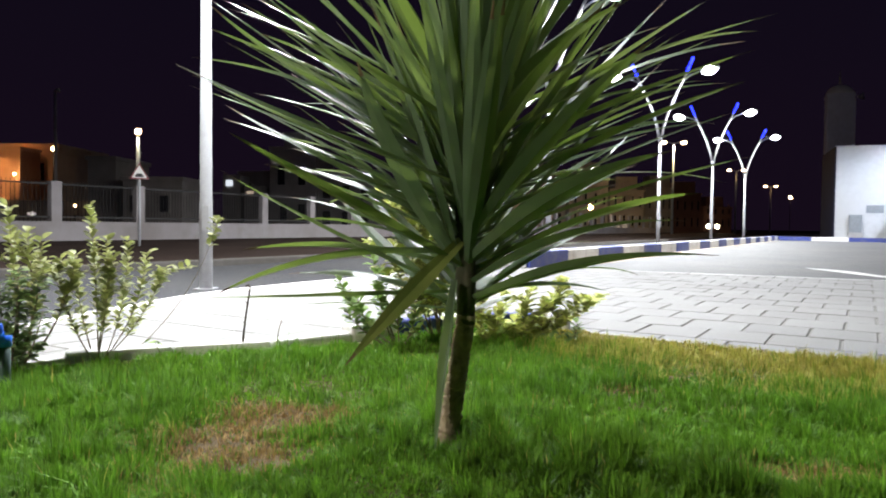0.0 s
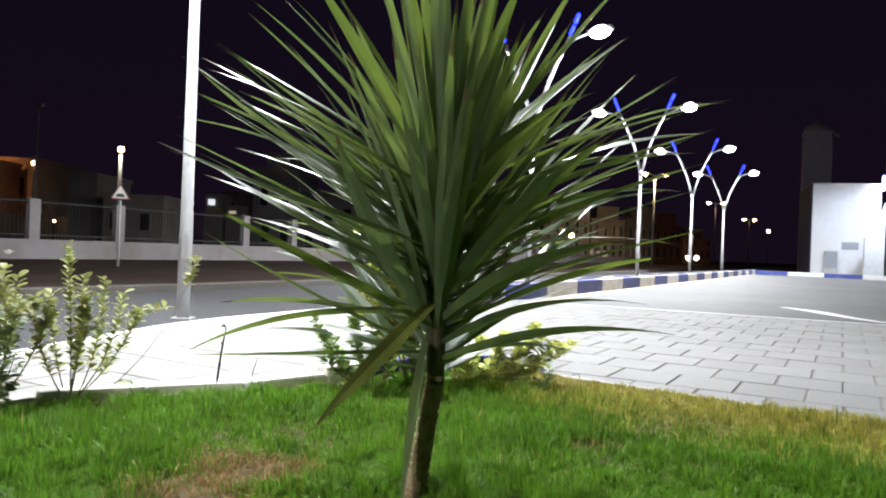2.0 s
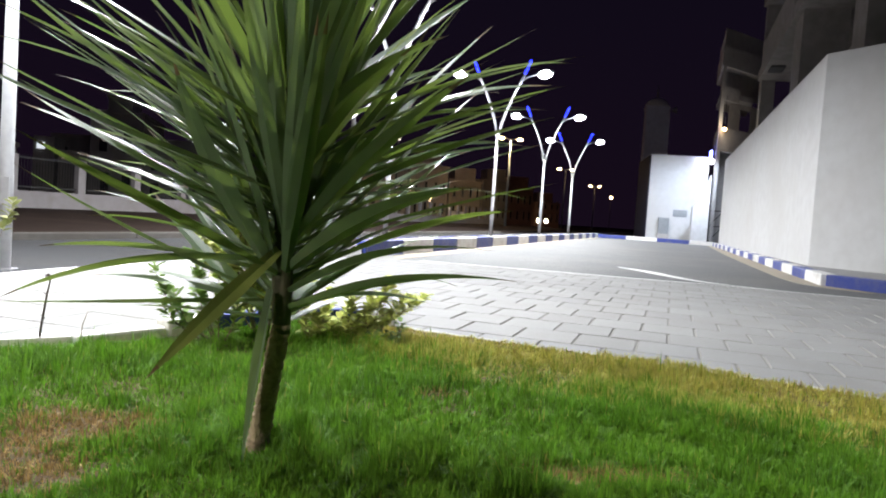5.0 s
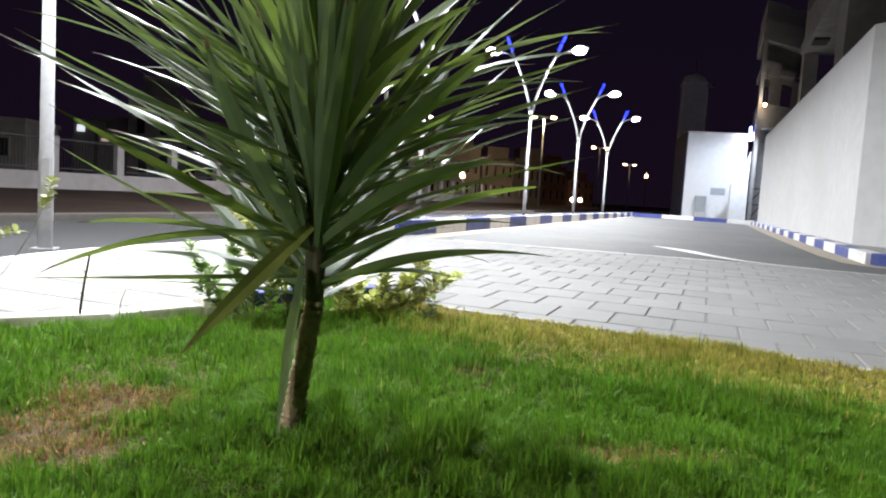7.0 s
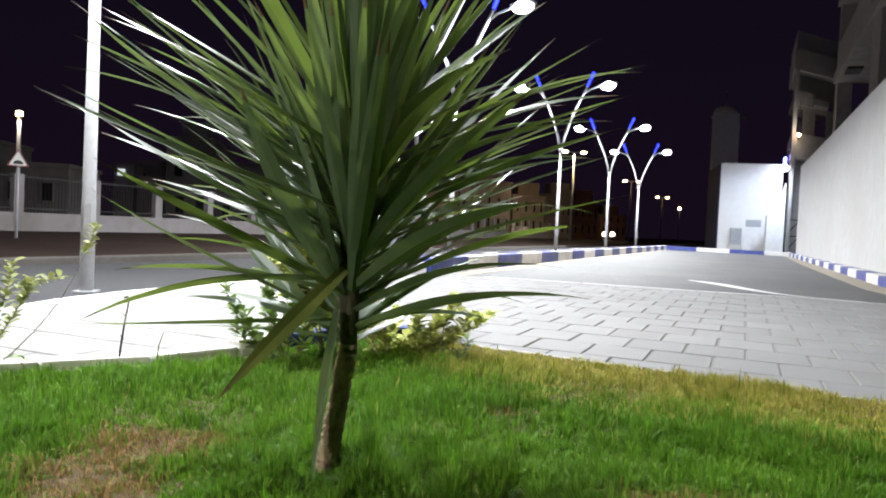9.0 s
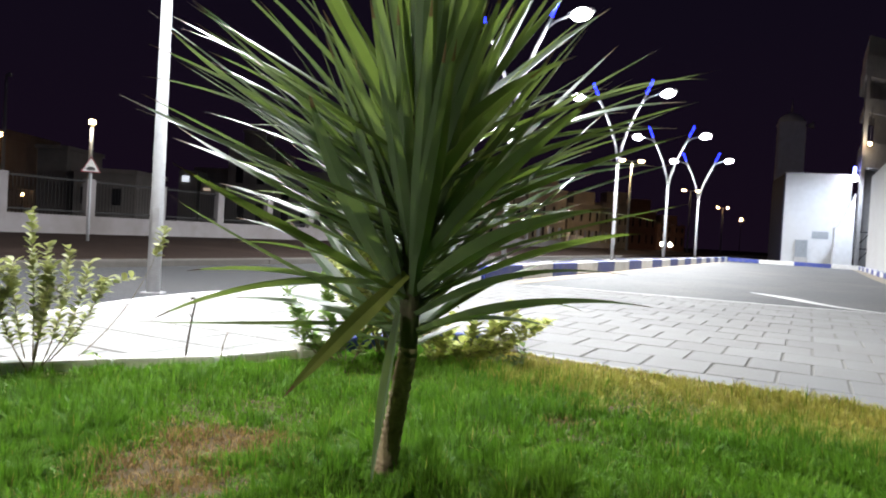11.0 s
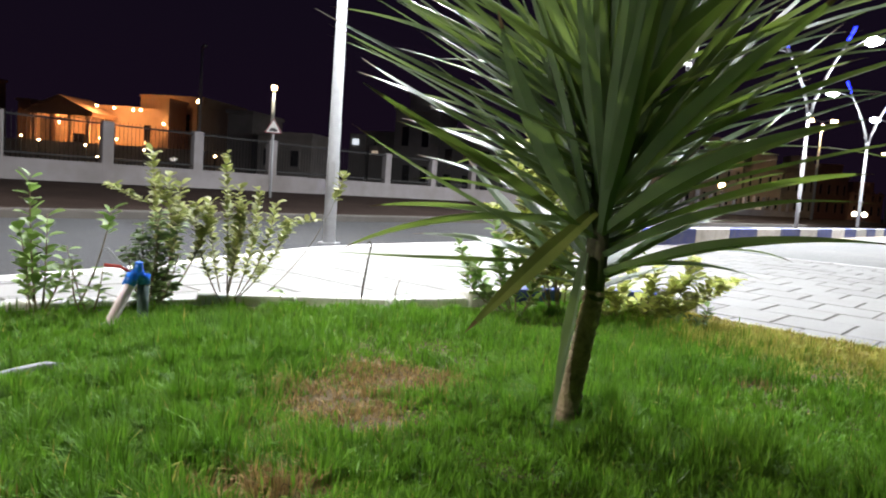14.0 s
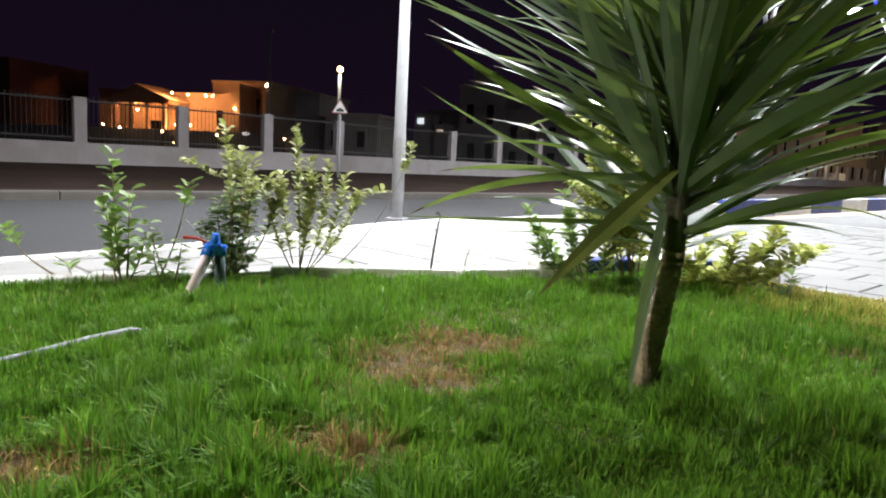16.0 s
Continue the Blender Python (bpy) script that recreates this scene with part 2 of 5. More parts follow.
# ---- kerbs ----
def kerb_run(parent, pts, length, first_blue, height=0.15, width=0.18, bottom=-0.14, flush=False, mats=None, gap=0.006):
    """Kerb stones along a line, each an object of its own, painted white and blue in turn."""
    line = smooth_line(pts, length)
    blue = first_blue
    for (x0, y0), (x1, y1) in zip(line, line[1:]):
        d = Vector((x1 - x0, y1 - y0, 0))
        if d.length < 0.03:
            continue
        bm = bmesh.new()
        ang = math.atan2(d.y, d.x)
        box(bm, ((x0 + x1) / 2, (y0 + y1) / 2, (height + bottom) / 2), (d.length - gap, width, height - bottom), Matrix.Rotation(ang, 4, "Z"), 0.02)
        m = (mats[0] if not blue else mats[1]) if mats else (BLUE_KERB if blue else WHITE_KERB)
        part("kerb_stone", bm, m, parent)
        blue = not blue


lawn_kerb = thing("lawn_kerb", (-1.2, 3.7, 0), "low white and blue painted concrete kerb round the lawn", "kerb", kind="structure")
kerb_run(lawn_kerb, [(x - 0.04, y + 0.07) for x, y in LAWN_LEFT[1:5]], 0.5, False, height=0.045, width=0.13, bottom=-0.1, mats=(WHITE_KERB, WHITE_KERB))
kerb_run(lawn_kerb, [(x - 0.04, y + 0.07) for x, y in LAWN_LEFT[4:8]], 0.5, False, height=0.07, width=0.13, bottom=-0.1, mats=(WHITE_KERB, WHITE_KERB))
kerb_run(lawn_kerb, [(-0.6, 4.15), (-0.24, 4.49), (0.15, 4.76), (0.45, 4.87), (0.83, 4.75)], 0.36, False, height=0.11, width=0.13, bottom=-0.1)
FLUSH = material("flush_kerb_concrete", (0.46, 0.45, 0.43), 0.85, second=(0.36, 0.35, 0.33), scale=40, bump=0.3)
kerb_run(lawn_kerb, [(x + 0.05, y + 0.06) for x, y in LAWN_RIGHT[2:]], 0.5, False, height=0.004, width=0.12, bottom=-0.1, mats=(FLUSH, FLUSH))

pavement_kerb = thing("pavement_kerb", (-2.6, 5.5, 0), "white concrete kerb along the pavement edge", "kerb", kind="structure")
kerb_run(pavement_kerb, ROAD_EDGE[1:], 0.8, False, height=0.012, width=0.16, bottom=-0.16, mats=(WHITE_KERB, WHITE_KERB))

# island between road and drive, with the street lamps on it
ISLAND = [tuple(along(LAMPS[1], s, o)[:2]) for s, o in ((-5.6, 0.9), (-5.0, 1.55), (45, 1.45), (45, -0.55), (-5.2, -0.55), (-5.7, 0.1))]
bm = bmesh.new()
slab(bm, ISLAND, 0.09, -0.2)
tagged(part("island_soil", bm, VERGE), "dark bare soil strip under the street lamps", "pavement", kind="structure")
island_kerb = thing("island_kerb", along(LAMPS[1], 5, 1.5), "white and navy painted kerb along the drive", "kerb", kind="structure")
kerb_run(island_kerb, [tuple(along(LAMPS[1], s, o)[:2]) for s, o in ((-5.3, -0.5), (-5.75, 0.2), (-5.5, 1.1), (-4.9, 1.6))], 1.0, False, height=0.2)
kerb_run(island_kerb, [tuple(along(LAMPS[1], s, 1.6)[:2]) for s in (-4.9, 10, 30, 35)], 1.8, True, height=0.27, width=0.22)
kerb_run(island_kerb, [tuple(along(LAMPS[1], s, -0.62)[:2]) for s in (-5.3, 10, 35)], 1.9, True, height=0.09)
END_L = along(LAMPS[1], 35, 1.6)
far_kerb = thing("far_kerb", (25, 44, 0), "white and blue painted kerb at the end of the drive", "kerb", kind="structure")
kerb_run(far_kerb, [(END_L.x, END_L.y), (END_L.x * 0.5 + RIGHT1.x * 0.5, END_L.y * 0.5 + RIGHT1.y * 0.5), (RIGHT1.x, RIGHT1.y)], 2.1, True, width=0.3, height=0.24)
right_kerb = thing("wall_kerb", (11, 13, 0), "white and blue painted kerb at the foot of the white wall", "kerb", kind="structure")
kerb_run(right_kerb, [(RIGHT0.x, RIGHT0.y), (RIGHT0.x * 0.5 + RIGHT1.x * 0.5, RIGHT0.y * 0.5 + RIGHT1.y * 0.5), (RIGHT1.x, RIGHT1.y)], 1.6, False, width=0.3, height=0.2)
kerb_run(right_kerb, [(9.75, 10.9), (9.85, 10.2), (10.4, 9.4), (11.4, 8.3), (14, 5.6)], 1.5, True, width=0.3, height=0.2)
bm = bmesh.new()
slab(bm, [(9.8, 10.9), (27.7, 41.3), (29.5, 41), (13.6, 14), (14.2, 7), (11.6, 8.4), (10.5, 9.4), (9.95, 10.2)], 0.16, -0.2)
tagged(part("wall_footing", bm, PAVER), "pale concrete strip between kerb and wall", "pavement", kind="structure")

# dusty gutters along the kerbs
SAND = material("gutter_sand", (0.36, 0.31, 0.24), 0.95, second=(0.27, 0.23, 0.18), scale=14, bump=0.4, third=(0.3, 0.27, 0.22), third_scale=1.2)
bm = bmesh.new()
slab(bm, [tuple(along(LAMPS[1], q, o)[:2]) for q, o in ((-4.8, 1.68), (35, 1.68), (35, 1.85), (12, 2.1), (2, 2.15), (-4.6, 2.2))], -0.01, -0.1)
g0, g1 = RIGHT0, RIGHT1
slab(bm, [(g0.x - 0.14, g0.y + 0.05), (g1.x - 0.14, g1.y), (g1.x - 0.6, g1.y), (17.2, 25.0), (12.3, 16.6), (10.0, 12.6), (9.35, 11.2), (9.3, 10.4), (9.6, 9.7), (9.72, 10.2)], -0.01, -0.1)
tagged(part("gutter", bm, SAND), "pale sandy strip along the painted kerbs", "gutter", kind="structure")

# white lines on the drive
LINE = material("road_paint", (0.8, 0.8, 0.79), 0.6, second=(0.66, 0.66, 0.64), scale=30, bump=0.2)
bm = bmesh.new()
pl = smooth_line([(2.3, 11.75), (3.2, 11.42), (4.45, 10.87), (5.35, 10.42), (6.72, 9.77), (8.06, 8.92), (9.6, 7.97)], 0.3)
for (x0, y0), (x1, y1) in zip(pl, pl[1:]):
    bm.faces.new([bm.verts.new((x, y, -0.009)) for x, y in ((x0, y0), (x1, y1), (x1 + 0.06, y1 + 0.1), (x0 + 0.06, y0 + 0.1))])
ar = smooth_line([(6.62, 13.1), (6.63, 12.2), (6.6, 11.3), (6.68, 10.5), (6.95, 9.95), (7.5, 9.45)], 0.25)
for i, ((x0, y0), (x1, y1)) in enumerate(zip(ar, ar[1:])):
    w0, w1 = (0.04 + 0.42 * math.sin(min(1, k / 5) * 1.57) * (1 - k / len(ar)) for k in (i, i + 1))
    bm.faces.new([bm.verts.new((x, y, -0.008)) for x, y in ((x0, y0), (x0 + w0, y0), (x1 + w1, y1), (x1, y1))])
bmesh.ops.recalc_face_normals(bm, faces=bm.faces)
tagged(part("road_marking", bm, LINE), "worn white painted line and curved marking on asphalt", "road marking", kind="structure")


# ---- street lamps ----
def street_lamp(place):
    lamp = thing("street_lamp", place, "white Y-shaped street lamp with blue light strips, lit", "street lamp", "street lamps along the road")
    bm = bmesh.new()
    tube(bm, [place + Vector((0, 0, z)) for z in (0, 0.9, 0.92, 3.7)], [0.068, 0.066, 0.062, 0.048], 14)
    pole = part("pole", bm, POLE_PAINT, lamp)
    bm = bmesh.new()
    box(bm, place + Vector((0, 0, 0.012)), (0.2, 0.2, 0.02), None, 0.004)
    part("base_plate", bm, POLE_PAINT, lamp)
    bm = bmesh.new()
    box(bm, place + Vector((0.02, -0.076, 0.75)), (0.07, 0.012, 0.26), None, 0.003)
    part("service_door", bm, POLE_PAINT, pole)
    bm = bmesh.new()
    tube(bm, [place + Vector((0, 0, z)) for z in (3.62, 3.78)], 0.075, 14)
    part("collar", bm, POLE_PAINT, lamp)
    for side in (1, -1):
        bm = bmesh.new()
        prof = [(0.03, 3.7), (0.1, 4.1), (0.27, 4.65), (0.52, 5.25), (0.82, 5.85), (0.86, 5.93)]
        tube(bm, [place + N * side * o + Vector((0, 0, z)) for o, z in prof], [0.05, 0.048, 0.045, 0.042, 0.04, 0.04], 10)
        arm = part("arm", bm, POLE_PAINT, lamp)
        bm = bmesh.new()
        tube(bm, [place + N * side * o + Vector((0, 0, z)) for o, z in ((0.85, 5.95), (0.94, 6.16))], 0.042, 10)
        tube(bm, [place + N * side * o + Vector((0, 0, z)) for o, z in ((0.96, 6.2), (1.05, 6.42))], 0.042, 10)
        part("light_strip", bm, BLUE_GLOW, arm, "glowing blue tube")
        bm = bmesh.new()
        tube(bm, [place + N * side * o + Vector((0, 0, z)) for o, z in ((0.72, 5.66), (0.95, 5.82), (1.3, 5.93))], 0.028, 8)
        part("bracket", bm, POLE_PAINT, arm)
        bm = bmesh.new()
        turn = Matrix.Rotation(math.atan2(N.y, N.x), 4, "Z") @ Matrix.Rotation(-0.12 * side, 4, "Y")
        box(bm, place + N * side * 1.58 + Vector((0, 0, 5.98)), (0.6, 0.26, 0.08), turn, 0.03)
        head = part("lamp_head", bm, POLE_PAINT, lamp)
        # lamp panel made larger and rounder, its shape standing in for glare
        bm = bmesh.new()
        bmesh.ops.create_uvsphere(bm, u_segments=16, v_segments=10, radius=1)
        bmesh.ops.scale(bm, vec=(0.25, 0.2, 0.14), verts=bm.verts)
        bmesh.ops.transform(bm, matrix=Matrix.Translation(place + N * side * 1.58 + Vector((0, 0, 5.93))) @ turn, verts=bm.verts)
        part("led_glare_panel", bm, HEAD_GLOW, head, "glowing white lamp panel, swollen to the size of its glare")
    return lamp


for i, p in enumerate(LAMPS):
    base = Vector((p.x, p.y, 0.0 if i == 0 else 0.09))
    street_lamp(base)
    for side in (1, -1):
        sun_free_lamp("street_lamp_light", base + N * side * 1.58 + Vector((0, 0, 5.76)), 750 if i == 0 else 900, 0.4, (0.95, 0.97, 1.0))


# the next lamp of the row, behind the viewer
BACK = Vector((-8.2, -4.2, -0.12))
street_lamp(BACK)
for side in (1, -1):
    sun_free_lamp("street_lamp_light", BACK + N * side * 1.58 + Vector((0, 0, 5.76)), 860, 0.4, (1.0, 0.92, 0.79))


# ---- white wall and pale building ----
def wall_piece(bm, a, b, height, thick, bottom=-0.2, side=1):
    a, b = Vector((*a, 0)), Vector((*b, 0))
    d = (b - a).normalized()
    n = Vector((d.y, -d.x, 0)) * thick * side
    slab(bm, [(a.x, a.y), (b.x, b.y), (b.x + n.x, b.y + n.y), (a.x + n.x, a.y + n.y)], height, bottom)


bm = bmesh.new()
wall_piece(bm, (26.3, 39.0), (12.8, 15.1), 5.4, 0.3, side=-1)
tagged(part("wall_white_long", bm, WHITE_WALL), "tall white rendered boundary wall beside the drive", "wall", kind="structure")
bm = bmesh.new()
wall_piece(bm, (12.8, 15.1), (13.3, 13.1), 5.4, 0.3, side=-1)
wall_piece(bm, (13.302, 13.1), (16.5, 7), 5.4, 0.3, side=-1)
tagged(part("wall_white_return", bm, WHITE_WALL), "tall white rendered wall turning the corner", "wall", kind="structure")

# ---- yard wall with fence across the road ----
FENCE0 = Vector((-13.3, 14.6, 0))
fence_wall = thing("yard_wall", FENCE0, "weathered white low wall with pillars and dark railings", "wall", kind="structure")
bm = bmesh.new()
a, b = along(FENCE0, -40), along(FENCE0, 70)
wall_piece(bm, (a.x, a.y), (b.x, b.y), 0.68, 0.2, side=-1)
part("low_wall", bm, GREY_WALL, fence_wall)
for k in range(-14, 27):
    p = along(FENCE0, 2.59 * k, -0.1)
    bm = bmesh.new()
    box(bm, (p.x, p.y, 0.79), (0.3, 0.206, 1.98), Matrix.Rotation(math.atan2(D.y, D.x), 4, "Z"), 0.015)
    part("pillar", bm, GREY_WALL, fence_wall)
for k in range(-6, 12):
    bm = bmesh.new()
    for s in np.arange(0.22, 2.4, 0.11):
        p = along(FENCE0, 2.59 * k + s, -0.1)
        box(bm, (p.x, p.y, 1.24), (0.01, 0.01, 1.12), None, 0.0)
    for z in (0.8, 1.7):
        p = along(FENCE0, 2.59 * k + 1.3, -0.1)
        box(bm, (p.x, p.y, z), (2.3, 0.03, 0.04), Matrix.Rotation(math.atan2(D.y, D.x), 4, "Z"))
    part("railing", bm, DARK_METAL, fence_wall)

# far verge and kerb
bm = bmesh.new()
bank = [(-5.0, -0.02), (-7.0, 0.0), (-9.5, 0.06), (-13.02, 0.15), (-13.02, -0.3), (-5.0, -0.3)]
ends = [[bm.verts.new(along(POLE0, q, o, z)) for o, z in bank] for q in (-60, 150)]
for k in range(6):
    bm.faces.new((ends[0][k], ends[0][(k + 1) % 6], ends[1][(k + 1) % 6], ends[1][k]))
bm.faces.new(ends[0])
bm.faces.new(ends[1][::-1])
bmesh.ops.recalc_face_normals(bm, faces=bm.faces)
tagged(part("verge", bm, VERGE), "dark brown bare soil verge below the wall", "verge", kind="structure")
OLD_KERB = material("dusty_kerb_concrete", (0.085, 0.078, 0.07), 0.95, second=(0.06, 0.054, 0.048), scale=6, bump=0.3, third=(0.07, 0.06, 0.05), third_scale=0.9)
opposite_kerb = thing("opposite_kerb", along(POLE0, 0, -4.8), "pale concrete kerb on the opposite side of the road", "kerb", kind="structure")
kerb_run(opposite_kerb, [tuple(along(POLE0, s, -4.8)[:2]) for s in (-14, 20, 40)], 3.0, False, height=0.0, width=0.3, bottom=-0.2, mats=(OLD_KERB, OLD_KERB))


# ---- the yucca ----
def leaf_mesh(base, azimuth, rise, length, width, droop, twist=0.0, fold=0.35, seg=12, crook=0.0, lean=0.0):
    """A long sword-shaped leaf with a channel along its middle."""
    bm = bmesh.new()
    side = Vector((-math.sin(azimuth), math.cos(azimuth), 0))
    out = Vector((math.cos(azimuth), math.sin(azimuth), 0))
    p, ang = Vector(base), rise
    rows = []
    for i in range(seg + 1):
        t = i / seg
        w = width * (0.55 + 0.45 * min(1, t / 0.35)) * (1 - max(0, (t - 0.42) / 0.58) ** 1.6) if t < 1 else 0.0
        w = max(w, 0.0012)
        tang = out * math.cos(ang) + Vector((0, 0, 1)) * math.sin(ang) + side * crook * t
        nrm = tang.cross(side).normalized()
        tw = lean + twist * t
        s2 = side * math.cos(tw) + nrm * math.sin(tw)
        n2 = nrm * math.cos(tw) - side * math.sin(tw)
        f = fold * (1 - 0.7 * t)
        rows.append([bm.verts.new(p + s2 * w / 2 * math.cos(f) * k + n2 * (abs(k) * w / 2 * math.sin(f))) for k in (-1, -0.5, 0, 0.5, 1)])
        p = p + tang.normalized() * (length / seg)
        ang -= droop * (0.4 + 1.2 * t) / seg
    for i, (r0, r1) in enumerate(zip(rows, rows[1:])):
        for k in range(4):
            f = bm.faces.new((r0[k], r0[k + 1], r1[k + 1], r1[k]))
            f.smooth = True
            f.material_index = 1 if i >= seg - 1 else 0
        mid_edge = bm.edges.get((r0[2], r1[2]))
        mid_edge.smooth = False
    return bm


TREE = Vector((0.002, 2.17, 0))
yucca = thing("yucca", TREE, "young yucca with long green sword leaves on a thin trunk", "tree")
rng = random.Random(4)
bm = bmesh.new()
pts, rad = [], []
for i in range(60):
    t = i / 59
    pts.append(TREE + Vector((0.064 * t - 0.004 + rng.uniform(-0.0012, 0.0012), -0.01 * t + rng.uniform(-0.0012, 0.0012), -0.03 + 0.47 * t)))
    rad.append((0.034 - 0.006 * t) * (1 + 0.1 * (i % 3 == 0) + rng.uniform(-0.045, 0.045)) + (0.008 * max(0, 0.15 - t) / 0.15))
tube(bm, pts, rad, 20)
for v in bm.verts:
    v.co.xy += Vector((rng.uniform(-0.0016, 0.0016), rng.uniform(-0.0016, 0.0016)))
part("trunk", bm, BARK, yucca, "ringed brown bark")
CROWN = TREE + Vector((0.059, -0.01, 0))
bm = bmesh.new()
tube(bm, [CROWN + Vector((-0.02 * t, 0, 0.4 + 0.75 * t)) for t in (0, 0.2, 0.6, 1)], [0.027, 0.032, 0.028, 0.012], 12)
SHEATH = material("leaf_sheath", (0.055, 0.062, 0.032), 0.7, second=(0.035, 0.042, 0.022), scale=30, bump=0.5, third=(0.08, 0.07, 0.04), third_scale=12)
part("stem", bm, SHEATH, yucca)
# leaves, each: bearing, height on the stem, rise, length, droop, width
LEFT_LEAVES = [
    (226, 0.83, 11, 0.93, -0.12, 0.05),
    (178, 0.9, 31, 0.91, 0.51, 0.05),
    (194, 0.83, 34, 0.81, 0.16, 0.046),
    (175, 0.9, 26, 0.96, -0.3, 0.055),
    (179, 0.78, 25, 0.92, 0.01, 0.052),
    (200, 0.76, 26, 0.85, 0.21, 0.05),
    (171, 0.71, 24, 0.86, -0.11, 0.05),
    (223, 0.58, 24, 0.83, 0.0, 0.042),
    (185, 0.5, 24, 0.81, -0.14, 0.04),
    (163, 0.58, 10, 0.78, 0.38, 0.045),
    (181, 0.62, 1, 0.78, 0.58, 0.056),
    (189, 0.5, -2, 0.78, -0.05, 0.042),
    (211, 0.57, 52, 0.7, -0.39, 0.066),
    (142, 0.97, 21, 0.87, 0.43, 0.045),
    (228, 1.0, 17, 0.75, -0.02, 0.062),
    (170, 0.97, 34, 0.95, 0.19, 0.055),
]
RIGHT_LEAVES = [
    (20, 0.93, 35, 1.22, 0.56, 0.052),
    (-45, 0.9, 27, 0.86, 0.59, 0.048),
    (-68, 0.95, 17, 0.91, 0.42, 0.046),
    (-63, 0.67, 35, 0.89, 0.3, 0.062),
    (17, 0.88, 29, 0.99, 0.47, 0.045),
    (17, 0.83, 27, 0.91, 0.59, 0.045),
    (-63, 0.6, 26, 0.88, 0.43, 0.066),
    (16, 0.79, 15, 0.92, 0.52, 0.04),
    (19, 0.57, 25, 0.88, 0.39, 0.052),
    (-55, 0.53, 24, 0.82, 0.52, 0.05),
    (-44, 0.48, 21, 0.79, 0.45, 0.05),
    (30, 0.46, 20, 0.73, 0.72, 0.045),
    (-63, 0.97, 28, 0.74, 0.49, 0.062),
    (23, 0.81, 44, 0.92, 0.7, 0.05),
    (31, 0.74, 49, 0.87, 0.81, 0.05),
    (-73, 0.83, 28, 0.84, 0.31, 0.06),
]
LOW_LEAVES = [
    (132, 0.43, 25, 0.8, -0.19, 0.06),
    (138, 0.45, 13, 0.73, 0.35, 0.05),
    (145, 0.44, 0, 0.71, 0.14, 0.045),
    (122, 0.5, 19, 0.83, -0.39, 0.06),
    (134, 0.71, 19, 0.82, 0.77, 0.05),
    (56, 0.46, 21, 0.8, 0.38, 0.055),
    (65, 0.43, 4, 0.79, 0.06, 0.05),
    (115, 0.57, 36, 0.84, -0.21, 0.055),
    (69, 0.55, 39, 0.84, 0.14, 0.055),
    (74, 0.5, 36, 0.8, 0.13, 0.058),
]


def yucca_leaf(az, z, rise, length, width, droop, twist, fold, crook=0.0, lean=0.0, mat=None, label=""):
    a = math.radians(az)
    base = CROWN + Vector((0.026 * math.cos(a), 0.026 * math.sin(a), z))
    part("leaf", leaf_mesh(base, a, math.radians(rise), length, width, droop, twist, fold, 14, crook, lean), [mat or PALM_LEAF, LEAF_TIP], yucca, label)


for az, z, rise, length, droop, width in LEFT_LEAVES + RIGHT_LEAVES + LOW_LEAVES:
    tilt = rng.uniform(-0.25, 0.25) if 20 < az < 155 else rng.uniform(-0.45, 0.45) if z > 0.66 else rng.uniform(0.35, 0.65) * (1 if az > 90 else -1)
    yucca_leaf(az, z, rise, length, width * 1.08, droop, rng.uniform(-0.3, 0.3), rng.uniform(0.3, 0.6), 0.0, tilt)
# the steep inner leaves of the crown
for i in range(44):
    t = i / 43
    az = math.degrees(i * 2.39996) + rng.uniform(-14, 14)
    yucca_leaf(az, 0.6 + 0.55 * t, 56 + 26 * t + rng.uniform(-8, 8), rng.uniform(0.78, 0.95), rng.uniform(0.046, 0.058), rng.uniform(-0.05, 0.25), rng.uniform(-0.4, 0.4), rng.uniform(0.32, 0.62), rng.uniform(-0.06, 0.06))
# the open ring of leaves on the far side, and upper side leaves
for i in range(56):
    az = rng.uniform(12, 168)
    z = rng.uniform(0.5, 1.08)
    yucca_leaf(az, z, rng.uniform(14, 40) + 22 * (z - 0.5), rng.uniform(0.7, 0.88), rng.uniform(0.045, 0.06), rng.uniform(0.0, 0.45), rng.uniform(-0.4, 0.4), rng.uniform(0.32, 0.62), rng.uniform(-0.06, 0.06))
for i in range(24):
    az = rng.choice((0, 180)) + rng.uniform(-35, 35)
    z = rng.uniform(0.75, 1.12)
    yucca_leaf(az, z, rng.uniform(30, 58), rng.uniform(0.8, 0.95), rng.uniform(0.05, 0.062), rng.uniform(0.0, 0.3), rng.uniform(-0.4, 0.4), rng.uniform(0.32, 0.62), rng.uniform(-0.06, 0.06))
# the lower skirt, all round but thin on the near side
for i in range(24):
    az = rng.uniform(5, 175)
    z = rng.uniform(0.44, 0.8)
    yucca_leaf(az, z, rng.uniform(6, 30) + 20 * (z - 0.44), rng.uniform(0.5, 0.78), rng.uniform(0.048, 0.062), rng.uniform(0.1, 0.5), rng.uniform(-0.4, 0.4), rng.uniform(0.32, 0.62), rng.uniform(-0.06, 0.06))
# side leaves between
for i in range(18):
    az = 180 * (i % 2) + rng.uniform(-28, 28)
    z = 0.66 + 0.36 * (i // 2) / 8
    yucca_leaf(az, z, rng.uniform(15, 30) + 16 * (z - 0.6), rng.uniform(0.78, 0.9), rng.uniform(0.05, 0.06), rng.uniform(0.0, 0.35), rng.uniform(-0.4, 0.4), rng.uniform(0.32, 0.62), rng.uniform(-0.05, 0.05))
